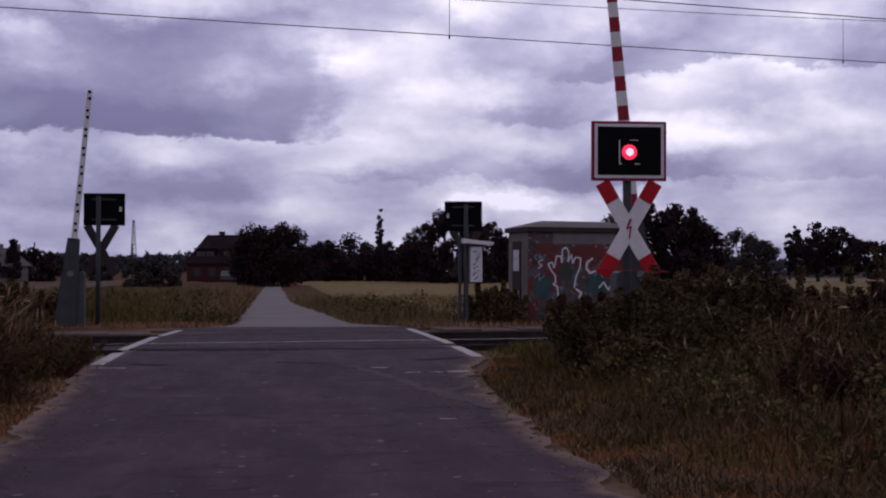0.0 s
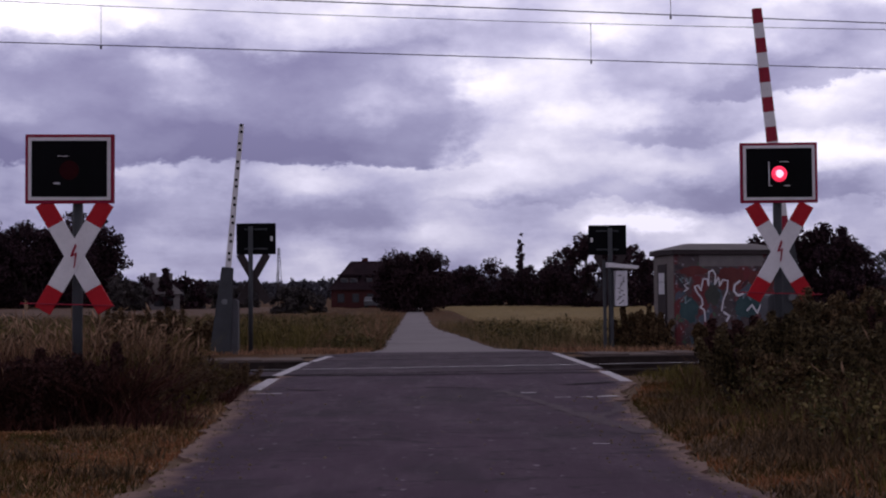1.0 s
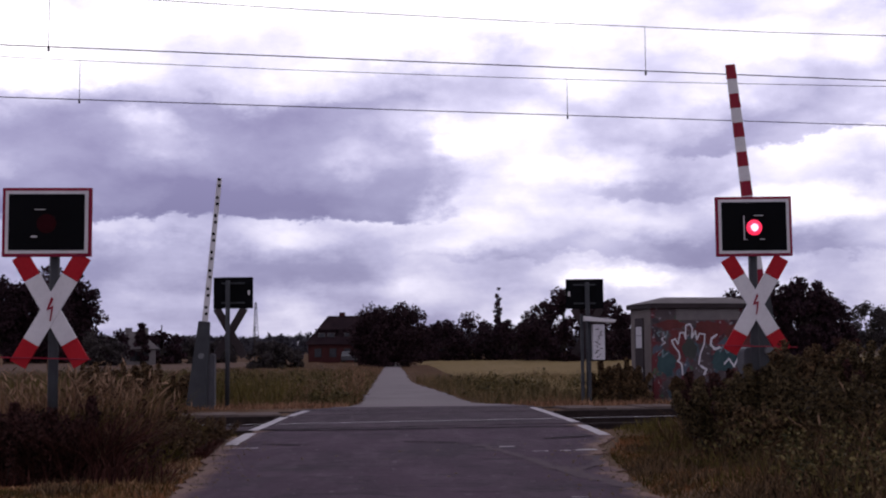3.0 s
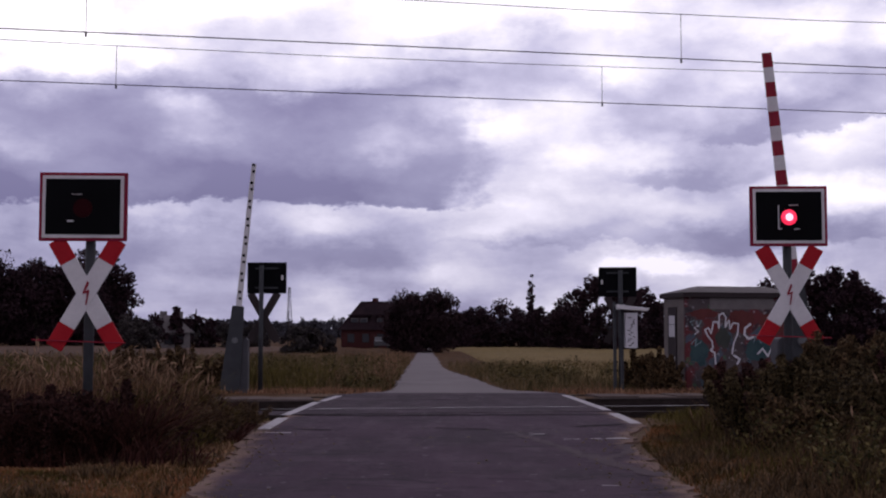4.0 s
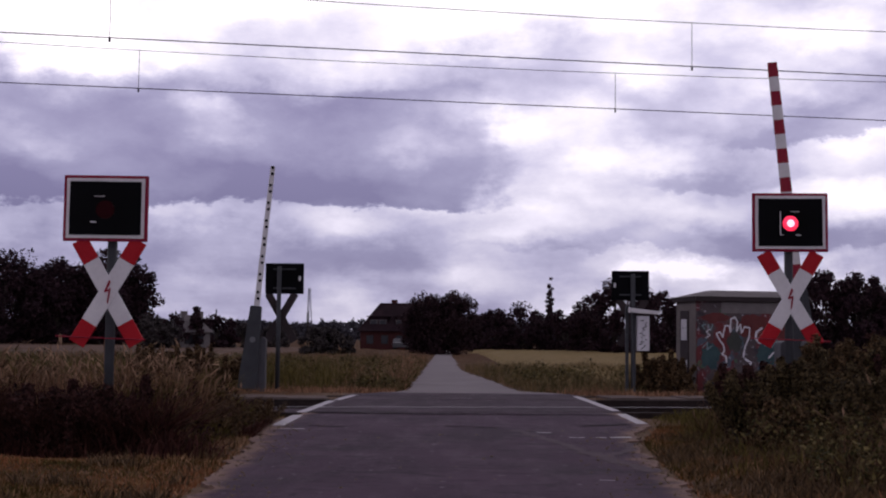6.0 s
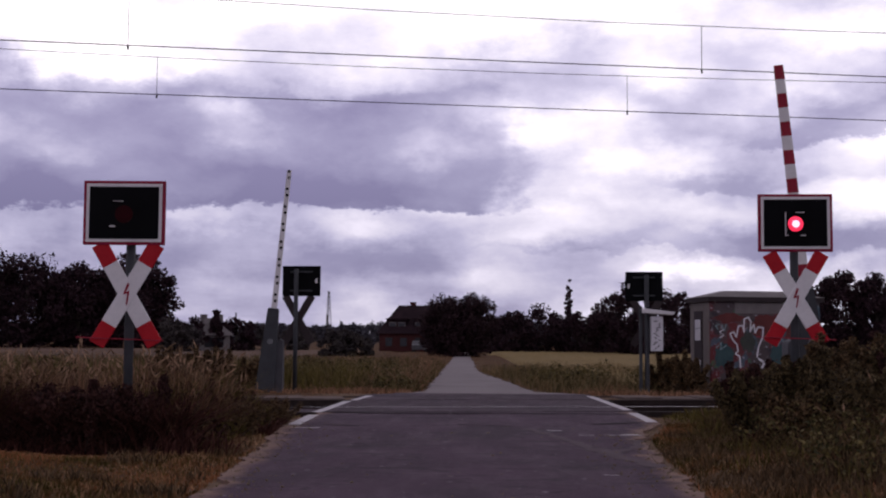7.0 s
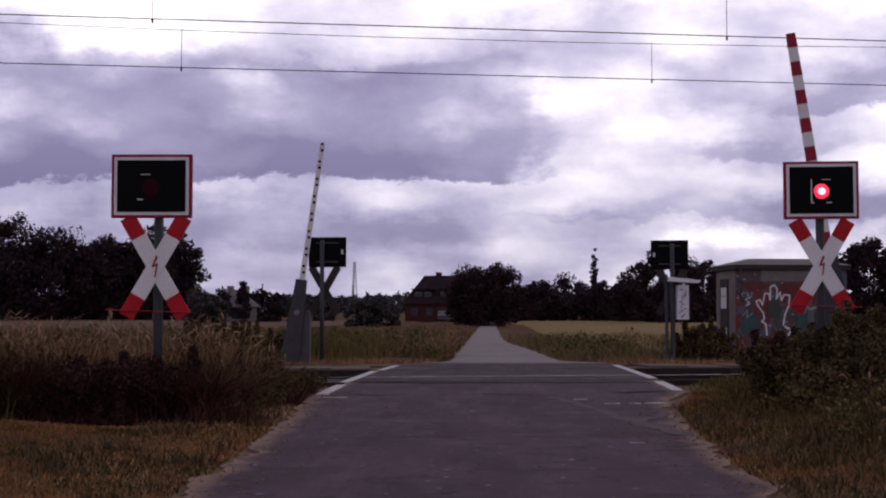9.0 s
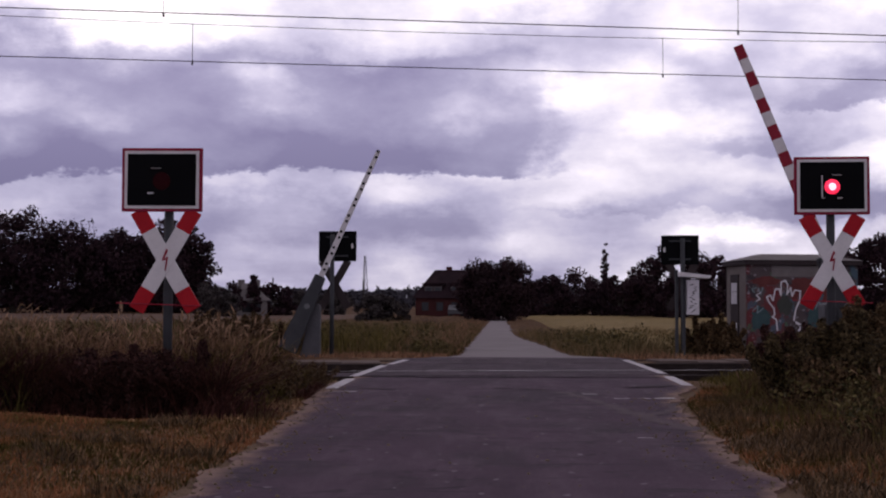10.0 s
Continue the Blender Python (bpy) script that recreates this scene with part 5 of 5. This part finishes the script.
p = scatter(27, 11000, 3.3, 9.5, 8.5, 15.4, lambda x, y, r: r < 0.3 + 0.9 * clumpy(x, y, 1.1))
blades("weeds", p, tallness(p, 0.45, 1.06, 28) * np.clip((p[:, 0] - 2.7) / 1.7, 0.2, 1), 0.0042, 0.7, OLIVE, 28, "wispy olive weed stems rising out of the shrubs")
p = scatter(22, 5000, 3.2, 9.5, 8.0, 15.8)
blades("weeds", p, tallness(p, 0.35, 0.95, 13) * np.clip((p[:, 0] - 2.8) / 1.6, 0.2, 1), 0.004, 0.8, DARKGRASS, 13, "tall thin weeds among the shrubs", "weeds")
for k, (x, y, tall, wide) in enumerate(((5.15, 28.2, 0.95, 0.8), (5.5, 28.0, 0.7, 0.7), (6.6, 27.6, 0.5, 0.8), (4.9, 28.8, 0.6, 0.8), (-5.4, 28.4, 0.9, 1.4), (-6.6, 29.0, 0.9, 1.6),
                                        (-4.6, 28.8, 0.7, 1.1), (-4.8, 15.2, 0.7, 1.2), (-3.0, 14.9, 0.55, 0.9), (-2.75, 14.2, 0.45, 0.8))):
    shrub(x, y, tall, wide, "ragged weed clump beside the tracks", 140 + 3 * k, WEED, clumps=22, per=110, size=0.035, name="weed_clump", group="weed clumps")

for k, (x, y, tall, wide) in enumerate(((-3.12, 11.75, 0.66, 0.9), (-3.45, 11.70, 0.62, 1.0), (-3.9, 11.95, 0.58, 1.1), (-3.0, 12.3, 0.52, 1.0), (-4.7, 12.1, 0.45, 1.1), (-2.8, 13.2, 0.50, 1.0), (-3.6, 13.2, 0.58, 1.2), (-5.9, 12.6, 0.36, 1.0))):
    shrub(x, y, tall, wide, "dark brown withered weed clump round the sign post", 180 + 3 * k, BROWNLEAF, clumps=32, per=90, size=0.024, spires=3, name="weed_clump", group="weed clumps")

for k, (x, y, tall, wide) in enumerate(((-2.6, 12.0, 0.36, 0.8), (-2.4, 13.2, 0.34, 0.8), (-2.5, 14.6, 0.40, 0.9), (-2.4, 16.0, 0.28, 0.8), (-3.1, 16.6, 0.40, 1.0))):
    shrub(x, y, tall, wide, "low dull weed clump at the foot of the tall grass", 240 + 3 * k, WEED, clumps=24, per=60, size=0.013, spires=14, name="weed_clump", group="weed clumps")

rs = np.random.RandomState(91)
py = rs.uniform(6, 16, 900)
lr = rs.rand(900) < 0.5
px = np.where(lr, road_left(py) + 0.32 * np.abs(rs.randn(900)) - 0.12, road_right(py) - 0.32 * np.abs(rs.randn(900)) + 0.12)
stray = rs.rand(900) < 0.08
px = np.where(stray, rs.uniform(-1.4, 2.0, 900), px)
sz = 0.006 + 0.010 * rs.rand(900) ** 2
pz = np.maximum(height(px, py), np.where((px > road_left(py)) & (px < road_right(py)), 0.0, -1.0)) + sz * 0.3
ctr = np.c_[px, py, pz]
dirs = np.array([(1, 0, 0), (0, 1, 0), (-1, 0, 0), (0, -1, 0), (0, 0, 0.7), (0, 0, -0.7)])
gv = (ctr[:, None] + dirs * sz[:, None, None] * (0.7 + 0.6 * rs.rand(900, 6, 1))).reshape(-1, 3)
gi = np.arange(900) * 6
gf = np.concatenate([np.stack([gi + a, gi + b_, gi + e_], 1) for a, b_, e_ in ((0, 1, 4), (1, 2, 4), (2, 3, 4), (3, 0, 4), (1, 0, 5), (2, 1, 5), (3, 2, 5), (0, 3, 5))])
tagged(mesh_of("gravel", gv, gf, STUBBLE), "small pale stones along the road edges", "gravel", kind="stuff")

# ---- fields and distance ----
cx, cy = np.meshgrid(lines((3.0, 30, 0.5), (30, 260, 6)), lines((36, 60, 0.5), (60, 148, 2)))
inside = np.clip((cx - 2.6 - 60.0 / cy) / 0.8, 0, 1) * np.clip((cy - 36.3 - 0.02 * cx) / 0.8, 0, 1)
rs = np.random.RandomState(8)
cz = -0.36 + 0.28 * inside + 0.04 * rs.randn(*cx.shape) * inside
n_, k_ = cx.shape
i_ = (np.arange(n_ - 1)[:, None] * k_ + np.arange(k_ - 1)).ravel()
tagged(mesh_of("grain_field", np.stack([cx, cy, cz], -1).reshape(-1, 3), np.stack([i_, i_ + 1, i_ + 1 + k_, i_ + k_], 1), CROP), "ripening yellow-green grain field behind the lane", "grain field", kind="stuff")


for x0, x1, y0, y1, lab in ((-190.0, -14.0, 82.0, 176.0, "pale dry meadow below the far trees"), (42.0, 150.0, 165.0, 300.0, "pale stubble field below the far trees")):
    tagged(sheet("stubble_field", np.linspace(x0, x1, 40), np.linspace(y0, y1, 30), lambda x, y: -0.24 + 0.05 * np.sin(x * 0.7) * np.sin(y * 0.4), STUBBLE if x0 > 0 else DRYMEADOW), lab, "stubble field", kind="stuff")


def ground_pose(x, y, turn=0):
    return pose(x, y, float(height(x, y)), 0, 0, turn)


def spot(x_px, depth):
    """Sideways place at a depth for a bearing given in thousandths ahead of the road."""
    return x_px / 1000 * depth


tree(ground_pose(-0.1, 119), 6.6, 8.2, -1.0, "round dark copper-brown tree at the lane's end", 201, REDLEAF, 170, 170, 0.14, gap=0.3)
tree(ground_pose(-2.2, 122), 4.4, 4.0, -0.8, "dark bushy tree by the house", 204, REDLEAF, 50, 110, 0.16)
tree(ground_pose(16.3, 190), 11.2, 2.0, 1.0, "slender poplar with ragged gaps", 207, TREELEAF, 90, 42, 0.2, 0.5, gap=0.0)
row = ((42, 150, 5.2, 7), (62, 155, 6.2, 8), (84, 160, 5.4, 7), (100, 150, 5.2, 7), (122, 140, 7.2, 7), (138, 130, 8.0, 6.5), (158, 128, 7.6, 7), (176, 135, 7.0, 7), (196, 140, 6.6, 7),
       (20, 165, 4.4, 6), (112, 160, 6.2, 7))
for k, (b, d, tall, wide) in enumerate(row):
    tree(ground_pose(spot(b, d), d), tall, wide, -1.2, "dark tree in the row behind the grain field", 220 + 3 * k, TREELEAF, 46, 100, 0.2, group="trees behind the field")
for k, (b, d, tall, wide) in enumerate(((306, 92, 7.0, 6.5), (335, 90, 6.4, 5.5), (350, 96, 5.0, 5.0), (278, 98, 6.0, 5))):
    d, tall, wide = d * 1.85, tall * 1.75, wide * 1.85
    tree(ground_pose(spot(b, d), d), tall, wide, -1.5, "broad dark tree standing behind the hut", 260 + 3 * k, TREELEAF, 70, 120, 0.28, group="trees behind the hut")
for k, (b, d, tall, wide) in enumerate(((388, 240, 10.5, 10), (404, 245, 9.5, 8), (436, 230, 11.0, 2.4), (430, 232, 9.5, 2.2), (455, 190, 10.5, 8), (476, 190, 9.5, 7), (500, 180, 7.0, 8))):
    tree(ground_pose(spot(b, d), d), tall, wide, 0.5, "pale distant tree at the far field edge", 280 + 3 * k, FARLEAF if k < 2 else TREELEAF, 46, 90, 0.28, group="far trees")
for k, (b, d, tall, wide) in enumerate(((-352, 78, 6.9, 7), (-310, 80, 6.4, 6), (-276, 82, 7.6, 6), (-252, 84, 7.0, 4.6), (-395, 76, 8.0, 7), (-440, 75, 7.8, 8), (-330, 88, 5.6, 7), (-290, 92, 5.4, 7), (-262, 90, 5.2, 6))):
    d, tall, wide = d * 2.4, tall * 2.15, wide * 2.4
    tree(ground_pose(spot(b, d), d), tall, wide, -1.5, "big dark tree across the meadow", 310 + 3 * k, TREELEAF, 80, 130, 0.30, group="meadow trees")
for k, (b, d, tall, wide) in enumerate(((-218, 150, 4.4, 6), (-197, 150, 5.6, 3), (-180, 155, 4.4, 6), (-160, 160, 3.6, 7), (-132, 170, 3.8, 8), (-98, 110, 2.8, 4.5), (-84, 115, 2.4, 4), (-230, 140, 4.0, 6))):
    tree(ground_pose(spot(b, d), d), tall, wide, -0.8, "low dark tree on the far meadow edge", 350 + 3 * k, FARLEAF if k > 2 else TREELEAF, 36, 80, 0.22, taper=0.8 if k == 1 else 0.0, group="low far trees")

rs = np.random.RandomState(77)
wc, wr = [], []
for i in range(3600):
    a = rs.uniform(-0.75, 0.75)
    d = rs.uniform(420, 560)
    hill = 5.6 + 1.0 * math.sin(a * 9 + 1) + 0.9 * math.sin(a * 23) + 1.6 * math.exp(-((a + 0.07) / 0.06) ** 2)
    wc.append((math.sin(a) * d, math.cos(a) * d, hill * rs.rand() ** 0.7))
    wr.append(rs.uniform(1.1, 2.2))
tagged(leaf_mesh("far_woods", wc, wr, 24, 0.9, HAZEWOOD, 78), "low band of distant woods, haze in their leaf colour", "woods", kind="stuff")


def house(m, W, D, wall, ridge, label, dormers=2, wall_mat=BRICKRED, roof_mat=TILE, wall_label="red brick walls", roof_label="steep brown tiled roof"):
    t = thing("house", m, label, "house", "houses")
    bm = bmesh.new()
    box(bm, (0, 0, wall / 2 - 0.2), (W, D, wall + 0.4))
    part("wall", bm, wall_mat, t, wall_label)
    bm = bmesh.new()
    o = 0.4
    b = [bm.verts.new(p) for p in ((-W / 2 - o, -D / 2 - o, wall - 0.1), (W / 2 + o, -D / 2 - o, wall - 0.1), (W / 2 + o, D / 2 + o, wall - 0.1), (-W / 2 - o, D / 2 + o, wall - 0.1))]
    r = [bm.verts.new((-W / 2 + 1.7, 0, ridge)), bm.verts.new((W / 2 - 1.2, 0, ridge))]
    bm.faces.new((b[0], b[1], r[1], r[0]))
    bm.faces.new((b[2], b[3], r[0], r[1]))
    bm.faces.new((b[3], b[0], r[0]))
    bm.faces.new((b[1], b[2], r[1]))
    bm.faces.new(b[::-1])
    roof = part("roof", bm, roof_mat, t, roof_label)
    for x in (-W / 2 + 3.6, W / 2 - 2.4):
        bm = bmesh.new()
        box(bm, (x, 0.3, ridge), (0.7, 0.6, 0.9))
        part("chimney", bm, wall_mat, roof)
    for i in range(dormers):
        x = -W / 4 - 0.4 + i * W / 3.0
        wd, base, top = 1.25, wall + 0.55, wall + 1.75
        bm = bmesh.new()
        prism(bm, [(x - wd, base), (x + wd, base), (x + wd, top), (x - wd, top)], -D / 2 + 0.75, 0.0)
        dormer = part("dormer", bm, TILE, roof, "dark tile-hung dormer")
        bm = bmesh.new()
        prism(bm, [(x - wd - 0.25, top), (x + wd + 0.25, top), (x + wd + 0.25, top + 0.16), (x - wd - 0.25, top + 0.16)], -D / 2 + 0.5, 0.2)
        part("dormer_roof", bm, TILE, dormer, "flat dark dormer roof")
        for dx in (-0.62, 0.62):
            bm = bmesh.new()
            box(bm, (x + dx, -D / 2 + 0.74, base + 0.55), (0.95, 0.06, 0.62))
            part("window", bm, PALEBAND, dormer, "pale framed dormer window")
            bm = bmesh.new()
            box(bm, (x + dx, -D / 2 + 0.70, base + 0.55), (0.84, 0.05, 0.50))
            part("pane", bm, GLASS, dormer)
    for i in range(5):
        bm = bmesh.new()
        x = -W / 2 + 1.3 + i * (W - 2.6) / 4
        box(bm, (x, -D / 2 - 0.02, wall * 0.52), (0.95, 0.10, 1.15))
        w = part("window", bm, SLEEPER, t, "pale framed window")
        bm = bmesh.new()
        box(bm, (x, -D / 2 - 0.07, wall * 0.52), (0.80, 0.04, 1.0))
        part("pane", bm, GLASS, w)
    return t


house(ground_pose(-4.9, 167, -10), 10.5, 8, 2.5, 6.2, "brick farmhouse with a steep brown roof and dormers")
house(ground_pose(6.6, 175, 0), 5, 6, 2.4, 4.6, "low dark house half hidden by trees", 1)
house(ground_pose(-31.0, 152, 30), 4, 5, 2.0, 4.0, "small grey-roofed house across the meadow", 0, PALEBAND, ROOFTIN, "pale rendered walls", "grey tiled roof")


def parked_car(m, label):
    t = thing("car", m, label, "car", "parked cars")
    bm = bmesh.new()
    prism(bm, [(-2.0, 0.3), (2.0, 0.3), (2.05, 0.75), (1.2, 0.9), (0.6, 1.4), (-1.1, 1.42), (-1.7, 0.95), (-2.05, 0.85)], -0.85, 0.85)
    bmesh.ops.bevel(bm, geom=list(bm.edges), offset=0.06, segments=2, affect="EDGES")
    body = part("body", bm, CARPAINT, t, "light grey bodywork")
    bm = bmesh.new()
    prism(bm, [(0.95, 0.95), (0.5, 1.32), (-1.0, 1.34), (-1.45, 0.98)], -0.862, 0.862)
    part("window", bm, GLASS, body, "dark side windows")
    for x in (-1.25, 1.25):
        for y in (-0.8, 0.8):
            bm = bmesh.new()
            rod(bm, (x, y - 0.1, 0.31), (x, y + 0.1, 0.31), 0.31, seg=18)
            part("wheel", bm, RUBBER, t, "black tyre")


parked_car(ground_pose(4.4, 172, 84), "light grey car parked by the trees")
parked_car(ground_pose(-5.2, 158, 86), "light grey car parked before the farmhouse")


def mast(x, y, tall, r, label):
    t = thing("lattice_mast", pose(x, y, -0.4), label, "mast", "masts")
    bm = bmesh.new()
    legs = [(math.cos(k), math.sin(k)) for k in (0.5, 2.6, 4.7)]
    n = 14
    for i in range(n):
        a, b = tall * i / n, tall * (i + 1) / n
        ra, rb_ = r * (1 - 0.75 * i / n), r * (1 - 0.75 * (i + 1) / n)
        for k in range(3):
            u, w = legs[k], legs[(k + 1) % 3]
            rod(bm, (u[0] * ra, u[1] * ra, a), (u[0] * rb_, u[1] * rb_, b), 0.20, seg=4)
            rod(bm, (u[0] * ra, u[1] * ra, a), (w[0] * rb_, w[1] * rb_, b), 0.13, seg=4)
    part("lattice", bm, STEEL, t, "grey steel lattice")


mast(-86, 800, 33, 2.6, "tall slim lattice mast on the horizon")
for x, y, tall in ((-29.0, 160, 4.6), (-20.5, 190, 5.0), (-40.0, 170, 5.0)):
    bm = bmesh.new()
    rod(bm, (x, y, -0.6), (x, y, tall), 0.11, 0.08, 8)
    tagged(part("utility_pole", bm, BARK), "thin dark wooden pole across the meadow", "pole", "utility poles")


# ---- what moves ----
def lamp_rows(on, z=2.40):
    """Places of a lens that slides out of its face when lit; on(t) is 0 to 1."""
    rows = []
    for i in range(101):
        t = i / 10
        rows.append((t, pose(0, -0.008 - 0.030 * on(t), z)))
    return rows


def core_rows(on):
    return [(i / 10, pose(0, -0.022 * min(max((on(i / 10) - 0.4) / 0.5, 0), 1), 0)) for i in range(101)]


def left_on(t):
    d = abs((t - 1.38 + 0.5065) % 1.013 - 0.5065)
    return float(np.interp(d, (0.0, 0.16, 0.23, 0.30, 0.40), (1.0, 0.95, 0.36, 0.19, 0.05)))


def right_on(t):
    d = abs((t - 0.36 + 0.5065) % 1.013 - 0.5065)
    return float(np.interp(d, (0.0, 0.06, 0.12, 0.18, 0.24, 0.5), (0.08, 0.14, 0.30, 0.65, 0.95, 1.0)))


def motions():
    walk(lens_l, lamp_rows(left_on))
    walk(lens_r, lamp_rows(right_on, 2.428))
    walk(core_l, core_rows(left_on))
    walk(core_r, core_rows(right_on))
    times = (0.0, 8.6, 8.8, 9.0, 9.25, 9.5, 9.75, 10.0)
    for arm, sign, turns in ((arm_l, 1, (5.4, 5.4, 6.2, 8.3, 12.0, 16.0, 20.2, 24.3)), (arm_r, -1, (5.9, 5.9, 6.7, 8.7, 11.8, 15.1, 18.7, 22.2))):
        walk(arm, [(t, pose(0, 0, 1.1, 0, sign * a, 0)) for t, a in zip(times, turns)])


motions()
